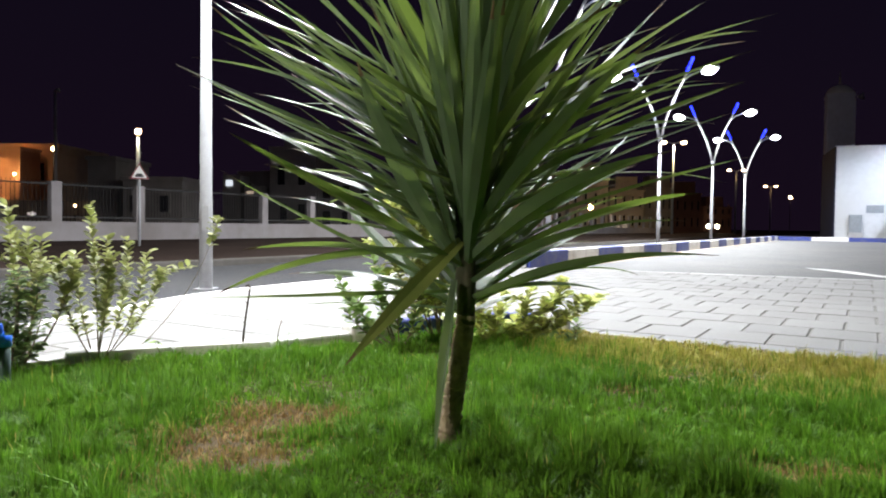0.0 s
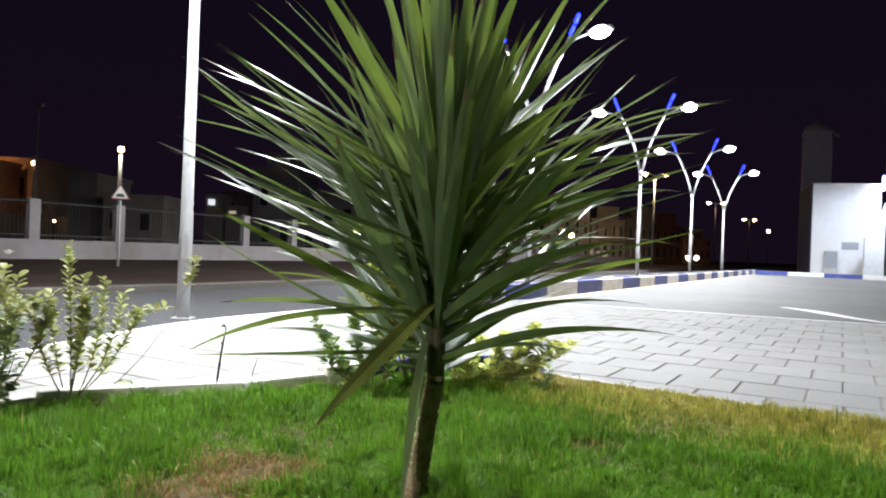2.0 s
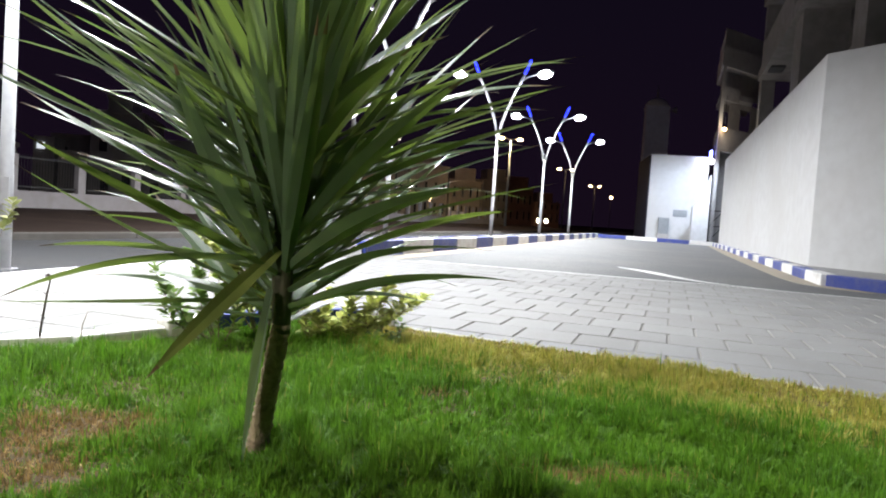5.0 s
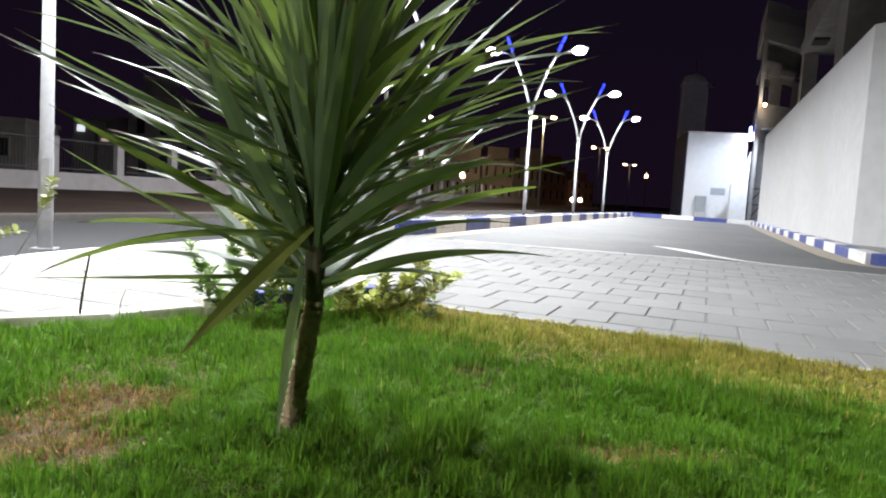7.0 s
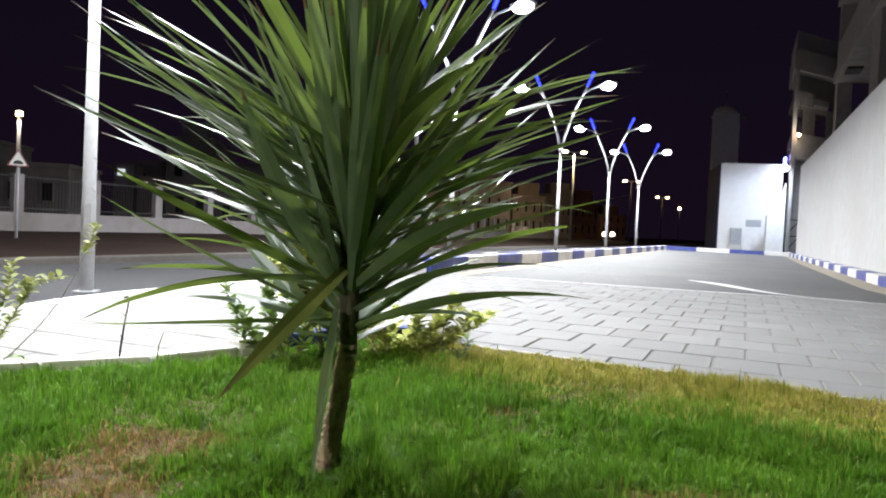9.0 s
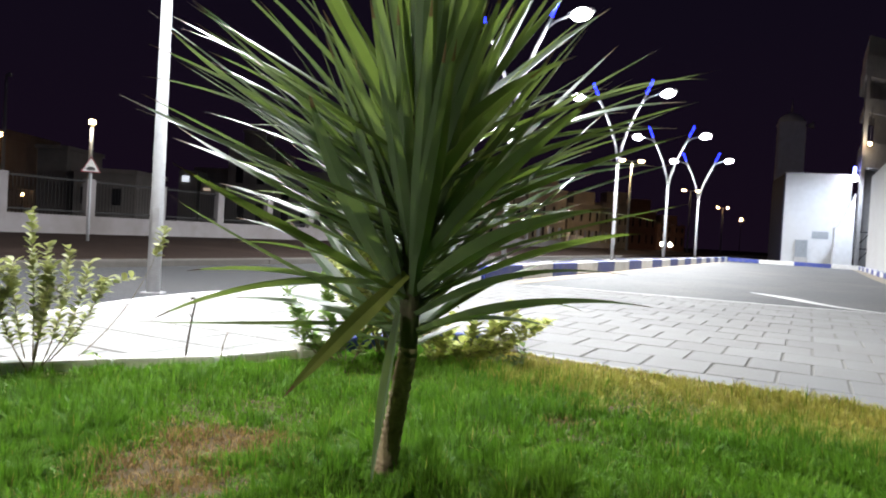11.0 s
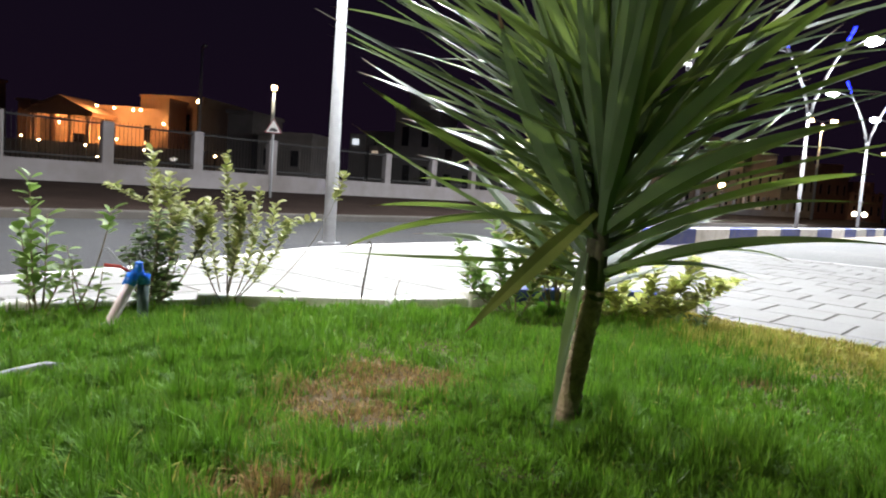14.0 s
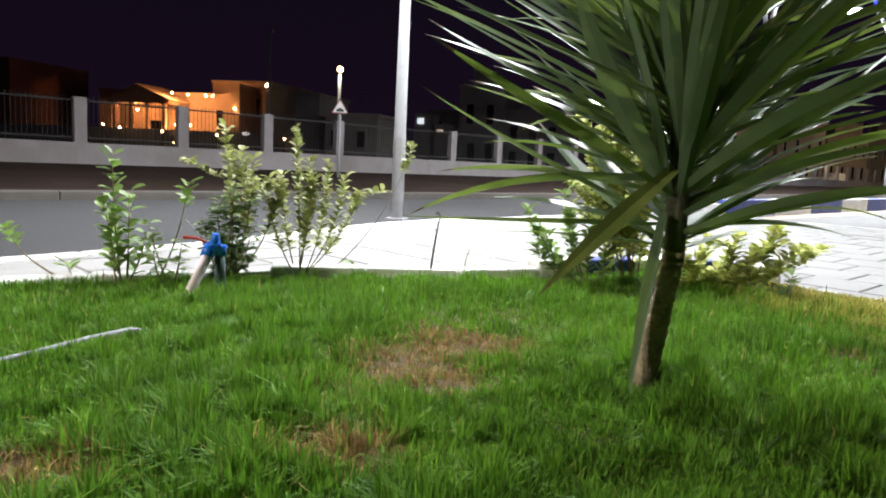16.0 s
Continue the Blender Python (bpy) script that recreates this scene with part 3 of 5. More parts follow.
# leaves of the near side, rising steeply past the stem
for i in range(16):
    az = -90 + rng.uniform(-66, 66)
    z = 0.55 + 0.5 * i / 15
    yucca_leaf(az, z, rng.uniform(40, 72), rng.uniform(0.62, 0.9), rng.uniform(0.048, 0.06), rng.uniform(-0.05, 0.2), rng.uniform(-0.3, 0.3), rng.uniform(0.35, 0.62), rng.uniform(-0.05, 0.05))
b2 = leaf_mesh(CROWN + Vector((-0.02, -0.03, 0.66)), math.radians(-140), math.radians(-37), 0.53, 0.054, 0.12, -0.2, 0.3, 12, 0.0, -1.0)
part("leaf", b2, [PALM_OLD, LEAF_TIP], yucca, "bent yellowing leaf")
b2 = leaf_mesh(CROWN + Vector((-0.034, -0.044, 0.54)), math.radians(-150), math.radians(-82), 0.57, 0.066, 0.04, 0.3, 0.4, 12, 0.0, -0.1)
part("leaf", b2, [PALM_LEAF, LEAF_TIP], yucca, "green leaf hanging along the trunk")


# ---- lawn grass ----
def grass(name, xs, ys, h, wid, lean, mat, label, seed, cell=0.065):
    """Many single blades, each a bent, pointed strip."""
    r = np.random.RandomState(seed)
    n = len(xs)
    # tufts: blades lean out from the middle of their tuft, tufts differ in height
    qx, qy = xs + 0.02 * np.sin(ys * 31), ys + 0.02 * np.sin(xs * 27)
    ix, iy = np.floor(qx / cell), np.floor(qy / cell)
    tuft = np.modf(np.abs(np.sin(ix * 12.9898 + iy * 78.233) * 43758.5453))[0]
    tuft2 = np.modf(np.abs(np.sin(ix * 39.346 + iy * 11.135) * 24634.6345))[0]
    dx, dy = qx / cell - ix - 0.2 - 0.6 * tuft, qy / cell - iy - 0.2 - 0.6 * tuft2
    az = np.arctan2(dy, dx) + r.normal(0, 0.7, n)
    h = h * (0.6 + 0.8 * tuft)
    ln = np.abs(r.normal(0, lean, n)) * (0.5 + 0.9 * np.hypot(dx, dy))
    w = wid * r.uniform(0.7, 1.3, n)
    zb = np.full(n, 0.006)
    fx, fy = np.cos(az), np.sin(az)
    sx, sy = -fy, fx
    v = np.zeros((n, 5, 3))
    for k, (hh, ww, bend) in enumerate(((0.0, 1.0, 0.0), (0.0, -1.0, 0.0), (0.55, 0.8, 0.3), (0.55, -0.8, 0.3), (1.0, 0.0, 1.0))):
        v[:, k, 0] = xs + sx * w / 2 * ww + fx * ln * h * bend
        v[:, k, 1] = ys + sy * w / 2 * ww + fy * ln * h * bend
        v[:, k, 2] = zb + h * hh * (1 - 0.35 * np.minimum(ln, 1.2) * bend)
    base = (np.arange(n) * 5)[:, None]
    faces = np.concatenate([base + np.array([[0, 1, 3]]), base + np.array([[0, 3, 2]]), base + np.array([[2, 3, 4]])], 1).reshape(-1, 3)
    me = bpy.data.meshes.new(name)
    me.vertices.add(n * 5)
    me.vertices.foreach_set("co", v.reshape(-1))
    me.loops.add(len(faces) * 3)
    me.loops.foreach_set("vertex_index", faces.reshape(-1).astype(np.int32))
    me.polygons.add(len(faces))
    me.polygons.foreach_set("loop_start", np.arange(0, len(faces) * 3, 3, dtype=np.int32))
    me.polygons.foreach_set("loop_total", np.full(len(faces), 3, dtype=np.int32))
    me.update(calc_edges=True)
    me.materials.append(mat)
    return tagged(new(name, me), label, "grass", kind="stuff")


PATCHES = [(-0.6, 2.42, 0.32, 0.24), (-0.69, 2.1, 0.23, 0.36), (-0.64, 1.42, 0.19, 0.12), (-1.15, 1.13, 0.2, 0.1), (1.12, 1.94, 0.3, 0.1), (0.76, 2.9, 0.13, 0.06)]


def in_lawn(x, y):
    res = np.zeros(len(x), bool)
    for (x0, y0), (x1, y1) in zip(LAWN, LAWN[1:] + LAWN[:1]):
        if y0 != y1:
            hit = ((y0 > y) != (y1 > y)) & (x < (x1 - x0) * (y - y0) / (y1 - y0) + x0)
            res ^= hit
    return res


def line_distance(x, y, line):
    best = np.full(len(x), 1e9)
    for (x0, y0), (x1, y1) in zip(line, line[1:]):
        dx, dy = x1 - x0, y1 - y0
        t = np.clip(((x - x0) * dx + (y - y0) * dy) / (dx * dx + dy * dy + 1e-12), 0, 1)
        best = np.minimum(best, np.hypot(x - x0 - t * dx, y - y0 - t * dy))
    return best


r = np.random.RandomState(7)
M = 560000
gx, gy = r.uniform(-4.2, 5.0, M), r.uniform(0.75, 4.8, M)
# denser where the lawn is nearest
gx, gy = np.concatenate([gx, r.uniform(-2.2, 2.2, 260000)]), np.concatenate([gy, r.uniform(0.75, 2.6, 260000)])
keep = in_lawn(gx, gy) & (np.abs(gx) < 0.8 + gy)
gx, gy = gx[keep], gy[keep]
wob = np.sin(gx * 9 + 3 * np.sin(gy * 7)) * 0.25 + np.sin(gy * 13 + gx * 5) * 0.2
bare = np.zeros(len(gx))
for k, (px, py, ra, rb) in enumerate(PATCHES):
    q = np.hypot((gx - px) / ra, (gy - py) / rb) + wob * 0.55 + r.normal(0, 0.2, len(gx))
    bare = np.maximum(bare, np.clip((1.25 - q) / 0.6, 0, 1) * (1.0 if k < 4 else 0.75))
edge = line_distance(gx, gy, right_line)
side = np.clip((gx - 0.3) / 0.4, 0, 1)
dry = np.clip(1.6 - edge / 0.8 + wob * 0.35, 0, 1) * 0.93 * side + bare * 0.9 + 0.012
roll = r.uniform(0, 1, len(gx))
is_dry = roll < dry
thin = r.uniform(0, 1, len(gx)) < bare * 0.5
tall = 0.047 + 0.016 * np.sin(gx * 4.1 + 1.3 * np.sin(gy * 3)) + 0.012 * np.sin(gy * 6.3 + gx * 2.2) + 0.01 * np.sin(gx * 17 + 2 * np.sin(gy * 11)) + r.normal(0, 0.012, len(gx))
tall = np.clip(tall, 0.02, 0.1) * (1 - 0.35 * bare) * (1 - 0.25 * np.clip(1 - edge / 0.5, 0, 1) * side)
long_ones = r.uniform(0, 1, len(gx)) < 0.05
tall[long_ones] *= 1.3
tall[(line_distance(gx, gy, left_line) < 0.14) & (gx > -1.3)] *= 0.66
foot = np.hypot(gx - TREE.x, gy - TREE.y)
tall[foot < 0.07] *= 0.7
tall[(foot < 0.18) & (foot >= 0.07) & (gy > TREE.y - 0.06)] *= 1.35
g = ~is_dry & ~thin
grass("lawn_grass", gx[g], gy[g], tall[g], 0.0047, 0.6, GRASS, "dense bright green lawn grass, a little overgrown", 1)
yellow = is_dry & (bare < 0.2) & (r.uniform(0, 1, len(gx)) < 0.72 + 0.25 * np.clip(edge / 0.45, 0, 1))
g = yellow & ~thin
grass("yellow_grass", gx[g], gy[g], tall[g], 0.0042, 0.7, EDGE_GRASS, "yellowing grass along the lawn's edge", 4)
g = is_dry & ~thin & ~yellow
grass("dry_grass", gx[g], gy[g], tall[g] * 0.85, 0.0036, 0.8, DRY_GRASS, "dry straw-coloured grass in bare patches and along the edge", 2)
# the rest of the lawn, behind and beside the viewer
r = np.random.RandomState(9)
ox, oy = r.uniform(-5.2, 6.5, 300000), r.uniform(-6, 4.0, 300000)
rest = in_lawn(ox, oy) & ~((oy > 0.75) & (np.abs(ox) < 0.8 + oy))
ox, oy = ox[rest], oy[rest]
grass("lawn_grass", ox, oy, 0.05 + 0.015 * np.sin(ox * 4) * np.sin(oy * 5) + r.uniform(-0.015, 0.015, len(ox)), 0.014, 0.8, GRASS, "dense bright green lawn grass, a little overgrown", 3)


# ---- shrubs along the kerb ----
SHRUB_A = foliage("pale_shrub_leaf", (0.38, 0.4, 0.15), (0.2, 0.26, 0.07), 0.55, 0.4, 30, 0.35)
SHRUB_B = foliage("deep_shrub_leaf", (0.24, 0.34, 0.13), (0.15, 0.24, 0.08), 0.5, 0.4, 30, 0.4)
SHRUB_C = foliage("bright_shrub_leaf", (0.22, 0.34, 0.08), (0.13, 0.24, 0.05), 0.55, 0.3, 30, 0.3)
SHRUB_Y = foliage("variegated_shrub_leaf", (0.6, 0.62, 0.22), (0.3, 0.4, 0.09), 0.55, 0.42, 35, 0.45)
TWIG = material("shrub_twig", (0.2, 0.16, 0.1), 0.8, second=(0.12, 0.09, 0.06), scale=60, bump=0.4)
DARK_TWIG = material("dark_twig", (0.05, 0.035, 0.025), 0.85, second=(0.03, 0.02, 0.015), scale=60)


def oval_leaf(verts, faces, p, d, up, length, width, curl):
    """Adds a pointed oval leaf, folded along its middle and curled."""
    s = d.cross(up)
    if s.length < 1e-3:
        s = d.cross(Vector((1, 0, 0)))
    s.normalize()
    n = s.cross(d).normalized()
    k = len(verts)
    rows = ((0.0, 0.08), (0.25, 0.75), (0.58, 1.0), (0.86, 0.72), (1.0, 0.0))
    for t, w in rows:
        c = p + d * length * t - n * curl * length * t * t
        if w == 0.0:
            verts.append(c)
        else:
            lift = n * width * 0.16 * w
            verts.extend((c - s * width / 2 * w + lift, c, c + s * width / 2 * w + lift))
    for i in range(3):
        a = k + 3 * i
        faces.extend(((a, a + 1, a + 4, a + 3), (a + 1, a + 2, a + 5, a + 4)))
    a = k + 9
    faces.extend(((a, a + 1, a + 3), (a + 1, a + 2, a + 3)))


def shrub(place, label, stems, mat, leaf, pitch, seed, twig=TWIG, droop=0.1, bare=0.35, twigs=0, name="shrub", radius=0.006):
    """stems: rows of (tip x, tip y, tip z) from the base, each leafy above its bare foot."""
    r = random.Random(seed)
    place = Vector(place)
    ob = thing(name, place, label, "shrub", "shrubs along the kerb")
    verts, faces = [], []

    def leafy(a, mid, b, rad, start, main):
        pts = [(1 - t) ** 2 * a + 2 * t * (1 - t) * mid + t * t * b for t in (k / 9 for k in range(10))]
        bm = bmesh.new()
        tube(bm, pts, [rad * (1 - 0.75 * k / 9) for k in range(10)], 6)
        part("stem" if main else "branch", bm, twig, ob)
        total = (b - a).length
        n = max(5, int(1.7 * total * (1 - start) / pitch))
        for k in range(n):
            t = start + (1 - start) * (k + r.random() * 0.6) / n
            p = (1 - t) ** 2 * a + 2 * t * (1 - t) * mid + t * t * b
            tang = ((mid - a) * (1 - t) + (b - mid) * t).normalized()
            az = k * 2.4 + r.uniform(-0.5, 0.5)
            sidew = Vector((math.cos(az), math.sin(az), 0.15))
            d = (sidew * 0.85 + tang * r.uniform(0.35, 0.95) + Vector((0, 0, -droop))).normalized()
            oval_leaf(verts, faces, p + sidew * rad, d, Vector((r.uniform(-0.3, 0.3), r.uniform(-0.3, 0.3), 1)), leaf * r.uniform(0.65, 1.15), leaf * r.uniform(0.6, 0.85), r.uniform(0.0, 0.35))
        return pts

    for tip in stems:
        tip = place + Vector(tip)
        foot = place + Vector((r.uniform(-0.03, 0.03), r.uniform(-0.03, 0.03), -0.02))
        mid = foot + Vector(((tip.x - foot.x) * 0.8, (tip.y - foot.y) * 0.8, (tip.z - foot.z) * 0.42)) + Vector((r.uniform(-0.04, 0.04), r.uniform(-0.04, 0.04), 0.0))
        pts = leafy(foot, mid, tip, radius, bare, True)
        for _ in range(twigs):
            q = pts[r.randint(3, 7)]
            out = Vector((r.uniform(-1, 1), r.uniform(-1, 1), r.uniform(0.2, 1.2))).normalized() * (tip - foot).length * r.uniform(0.2, 0.4)
            leafy(q, q + out * 0.5 + Vector((0, 0, 0.01)), q + out, radius * 0.6, 0.15, False)
    me = bpy.data.meshes.new("foliage")
    me.from_pydata([tuple(v) for v in verts], [], faces)
    me.materials.append(mat)
    for p in me.polygons:
        p.use_smooth = True
    fo = new("foliage", me)
    fo.parent = ob
    fo.matrix_parent_inverse = ob.matrix_world.inverted()
    return ob


shrub((-1.72, 3.42, 0), "tall loose shrub with pale green leaves at the kerb", [(-0.05, 0.02, 0.79), (0.14, 0.02, 0.62), (0.24, 0.0, 0.56), (-0.14, 0.04, 0.52), (0.07, -0.04, 0.55), (-0.2, 0.0, 0.5), (0.3, 0.06, 0.47), (0.02, 0.05, 0.64)], SHRUB_A, 0.046, 0.0125, 11, twigs=1, bare=0.34, radius=0.0042)
shrub((-1.66, 3.5, 0), "thin leaning shoot with a few pale leaves", [(0.42, 0.25, 0.73)], SHRUB_A, 0.05, 0.011, 12, bare=0.82, radius=0.0028)
shrub((-1.98, 3.14, 0), "dense dark green shrub with hanging leaves", [(0.03, 0.0, 0.44), (0.12, 0.02, 0.4), (-0.06, 0.02, 0.42), (0.16, -0.02, 0.3), (-0.1, -0.02, 0.3), (0.06, -0.05, 0.35), (0.0, 0.06, 0.48)], SHRUB_B, 0.05, 0.011, 13, droop=0.6, bare=0.1, twigs=1)
shrub((-2.02, 3.3, 0), "upright shrub with yellowish green leaves and one pale flower", [(-0.12, 0.08, 0.78), (0.06, 0.05, 0.62), (-0.03, 0.08, 0.66), (0.2, 0.1, 0.55)], SHRUB_A, 0.05, 0.013, 14, bare=0.45, twigs=1)
shrub((-2.36, 2.86, 0), "upright shrub with large bright green leaves", [(-0.07, 0.03, 0.63), (0.03, 0.02, 0.45), (-0.1, 0.0, 0.4), (0.1, 0.05, 0.25), (-0.03, -0.02, 0.3)], SHRUB_C, 0.07, 0.027, 15, bare=0.25)
shrub((-2.22, 2.92, 0), "thin bare shoot with a leaf cluster at its tip", [(0.14, 0.06, 0.5)], SHRUB_C, 0.062, 0.016, 16, bare=0.78)
shrub((-2.08, 2.84, 0), "low shrub with hanging dark leaves beside the valve", [(-0.14, 0.03, 0.32), (0.03, 0.05, 0.25), (-0.06, -0.03, 0.24)], SHRUB_B, 0.055, 0.02, 17, droop=0.7, bare=0.25)
shrub((-2.44, 2.74, 0), "low shoot with bright leaves bending along the ground", [(-0.42, -0.04, 0.26), (-0.14, 0.02, 0.1)], SHRUB_C, 0.06, 0.02, 18, bare=0.7)
shrub((-2.76, 2.36, 0), "small bright green seedling in the grass", [(0.02, 0.0, 0.1), (-0.06, 0.03, 0.12), (0.06, 0.05, 0.08)], SHRUB_C, 0.06, 0.016, 19, bare=0.3)
shrub((-1.44, 3.44, 0), "small drooping seedling beside the kerb", [(-0.02, 0.0, 0.13)], SHRUB_C, 0.05, 0.02, 20, bare=0.8, droop=0.9, radius=0.003)
shrub((-2.3, 2.74, 0), "tiny seedling with three leaves in the grass", [(-0.03, 0.02, 0.13)], SHRUB_C, 0.045, 0.02, 21, bare=0.8, radius=0.003)
shrub((-0.28, 4.02, 0), "open shrub with round dark green leaves behind the yucca", [(-0.36, 0.05, 0.42), (-0.24, 0.0, 0.28), (-0.12, 0.02, 0.44), (-0.02, 0.04, 0.36), (-0.3, -0.04, 0.22), (0.1, 0.0, 0.26), (-0.16, 0.06, 0.52)], SHRUB_C, 0.06, 0.019, 22, bare=0.3, twigs=1)
shrub((-0.04, 4.2, 0), "tall yellow-green leafy shrub behind the yucca", [(-0.2, 0.02, 0.98), (-0.1, 0.03, 0.86), (-0.28, 0.0, 0.8), (-0.02, 0.03, 0.8), (-0.16, 0.05, 0.7), (0.06, 0.0, 0.62), (-0.3, 0.04, 0.6), (-0.24, 0.03, 1.02), (-0.12, -0.02, 0.94)], SHRUB_Y, 0.055, 0.0115, 23, bare=0.25, twigs=3)
shrub((0.2, 4.12, 0), "low sprawling shrub with yellow-green variegated leaves", [(0.7, 0.02, 0.3), (0.6, -0.02, 0.3), (0.5, 0.04, 0.36), (0.4, -0.03, 0.28), (0.3, 0.03, 0.34), (0.15, -0.05, 0.3), (0.02, 0.03, 0.36), (0.5, -0.06, 0.18), (0.1, -0.08, 0.16), (0.3, -0.08, 0.14)], SHRUB_Y, 0.06, 0.0115, 24, bare=0.12, twigs=1)
shrub((0.64, 3.98, 0), "small grey-green sprig at the lawn edge", [(0.1, 0.0, 0.17), (0.02, 0.02, 0.1), (0.07, -0.03, 0.09), (-0.06, 0.0, 0.08)], SHRUB_B, 0.05, 0.014, 25, bare=0.2)

bm = bmesh.new()
tube(bm, [(-1.1, 3.72, -0.02), (-1.09, 3.725, 0.12), (-1.075, 3.73, 0.25), (-1.06, 3.74, 0.36), (-1.07, 3.74, 0.375), (-1.085, 3.74, 0.365)], [0.006, 0.0055, 0.005, 0.004, 0.006, 0.004], 7)
for z in (0.05, 0.16, 0.27):
    tube(bm, [(-1.092 + z * 0.1, 3.722, z), (-1.11 + z * 0.1, 3.715, z + 0.02)], [0.004, 0.002], 5)
tagged(part("bare_stick", bm, DARK_TWIG), "thin dark leafless stem standing in the grass", "stick")
bm = bmesh.new()
tube(bm, [(-0.93, 3.78, -0.02), (-0.92, 3.79, 0.12), (-0.9, 3.8, 0.19)], [0.003, 0.003, 0.002], 6)
tagged(part("bare_stick", bm, TWIG), "short thin leafless stem near the kerb", "stick")

# pale flower on the upright shrub
PETAL = material("flower_petal", (0.75, 0.7, 0.78), 0.5, second=(0.65, 0.55, 0.7), scale=60)
flower = thing("flower", (-2.0, 3.34, 0.73), "single pale lilac flower on the shrub", "flower")
for k in range(5):
    v, f = [], []
    oval_leaf(v, f, Vector((-2.0, 3.34, 0.73)), Vector((math.cos(k * 1.257), math.sin(k * 1.257) * 0.6, 0.7)).normalized(), Vector((0, -1, 0.4)), 0.024, 0.016, 0.3)
    bm = bmesh.new()
    vs = [bm.verts.new(x) for x in v]
    for q in f:
        bm.faces.new([vs[i] for i in q])
    part("petal", bm, PETAL, flower)

# ---- irrigation valve and hose ----
PVC = material("white_pvc", (0.82, 0.7, 0.72), 0.4, second=(0.7, 0.6, 0.62), scale=30)
GREY_PVC = material("grey_green_pvc", (0.07, 0.12, 0.12), 0.45, second=(0.05, 0.08, 0.08), scale=30)
BLUE_PVC = material("blue_plastic", (0.01, 0.16, 0.75), 0.3, second=(0.01, 0.12, 0.6), scale=30)
RED = material("red_handle", (0.4, 0.03, 0.02), 0.5, second=(0.25, 0.03, 0.02), scale=30)
HOSE = material("grey_hose", (0.28, 0.3, 0.31), 0.6, second=(0.2, 0.21, 0.23), scale=20)
valve = thing("irrigation_valve", (-1.88, 2.7, 0), "pale plastic riser pipe with a bright blue valve", "valve")
bm = bmesh.new()
tube(bm, [(-1.835, 2.6, -0.01), (-1.83, 2.61, 0.02), (-1.82, 2.755, 0.21)], 0.022, 14)
part("riser_pipe", bm, PVC, valve, "pale pinkish pipe")
bm = bmesh.new()
tube(bm, [(-1.84, 2.575, -0.03), (-1.83, 2.62, 0.04)], 0.026, 14)
part("pipe_collar", bm, GREY_PVC, valve)
bm = bmesh.new()
tube(bm, [(-1.79, 2.8, -0.03), (-1.792, 2.795, 0.2)], 0.023, 14)
part("down_pipe", bm, GREY_PVC, valve, "dark grey-green pipe")
bm = bmesh.new()
tube(bm, [(-1.822, 2.738, 0.19), (-1.818, 2.765, 0.235)], 0.027, 14)
tube(bm, [(-1.825, 2.76, 0.228), (-1.785, 2.79, 0.235)], 0.026, 14)
tube(bm, [(-1.79, 2.795, 0.195), (-1.79, 2.795, 0.238)], 0.027, 14)
tube(bm, [(-1.803, 2.775, 0.24), (-1.797, 2.77, 0.29)], [0.021, 0.015], 12)
part("valve_body", bm, BLUE_PVC, valve, "bright blue plastic fitting")
bm = bmesh.new()
tube(bm, [(-1.84, 2.77, 0.245), (-1.89, 2.775, 0.262), (-1.96, 2.775, 0.262)], [0.006, 0.007, 0.008], 8)
part("lever", bm, RED, valve, "dark red lever")
bm = bmesh.new()
tube(bm, [(-1.85, 2.78, 0.25), (-1.9, 2.785, 0.285), (-1.955, 2.785, 0.335), (-1.97, 2.78, 0.33)], 0.003, 6)
part("wire", bm, HOSE, valve)
bm = bmesh.new()
tube(bm, [Vector((x, y, 0.038 if y < 2.05 else 0.038 - 0.08 * min(1, (y - 2.05) / 0.25))) for x, y in smooth_line([(-1.86, 0.7), (-1.75, 1.4), (-1.7, 1.7), (-1.675, 1.9), (-1.63, 2.1), (-1.63, 2.3), (-1.72, 2.48), (-1.83, 2.57)], 0.08)], 0.013, 10)
tagged(part("hose", bm, HOSE), "grey garden hose lying in the grass", "hose")

# ---- road sign ----
SIGN_WHITE = material("sign_white", (0.7, 0.7, 0.68), 0.4, second=(0.6, 0.6, 0.58), scale=10)
SIGN_RED = material("sign_red", (0.22, 0.03, 0.035), 0.45, second=(0.16, 0.03, 0.03), scale=10)
SIGN_BLACK = material("sign_black", (0.02, 0.02, 0.02), 0.5, second=(0.03, 0.03, 0.03), scale=10)
SP = Vector((-7.95, 18.0, 0))
sign = thing("road_sign", SP, "triangular hump warning sign with red border on a thin post", "road sign")
bm = bmesh.new()
tube(bm, [SP + Vector((0, 0, z)) for z in (-0.1, 2.0)], 0.035, 10)
part("post", bm, POLE_PAINT, sign)


def triangle(size, depth, thick):
    bm = bmesh.new()
    f = Vector((0.42, -0.907, 0))
    s = Vector((0.907, 0.42, 0))
    c = SP + Vector((0, 0, 1.93)) + f * depth
    ps = [c + s * size * a + Vector((0, 0, size * b)) for a, b in ((-0.5, -0.3), (0.5, -0.3), (0, 0.57))]
    a = [bm.verts.new(p) for p in ps]
    b = [bm.verts.new(p - f * thick) for p in ps]
    bm.faces.new(a), bm.faces.new(b[::-1])
    for i in range(3):
        bm.faces.new((a[i], b[i], b[(i + 1) % 3], a[(i + 1) % 3]))
    bmesh.ops.recalc_face_normals(bm, faces=bm.faces)
    return bm


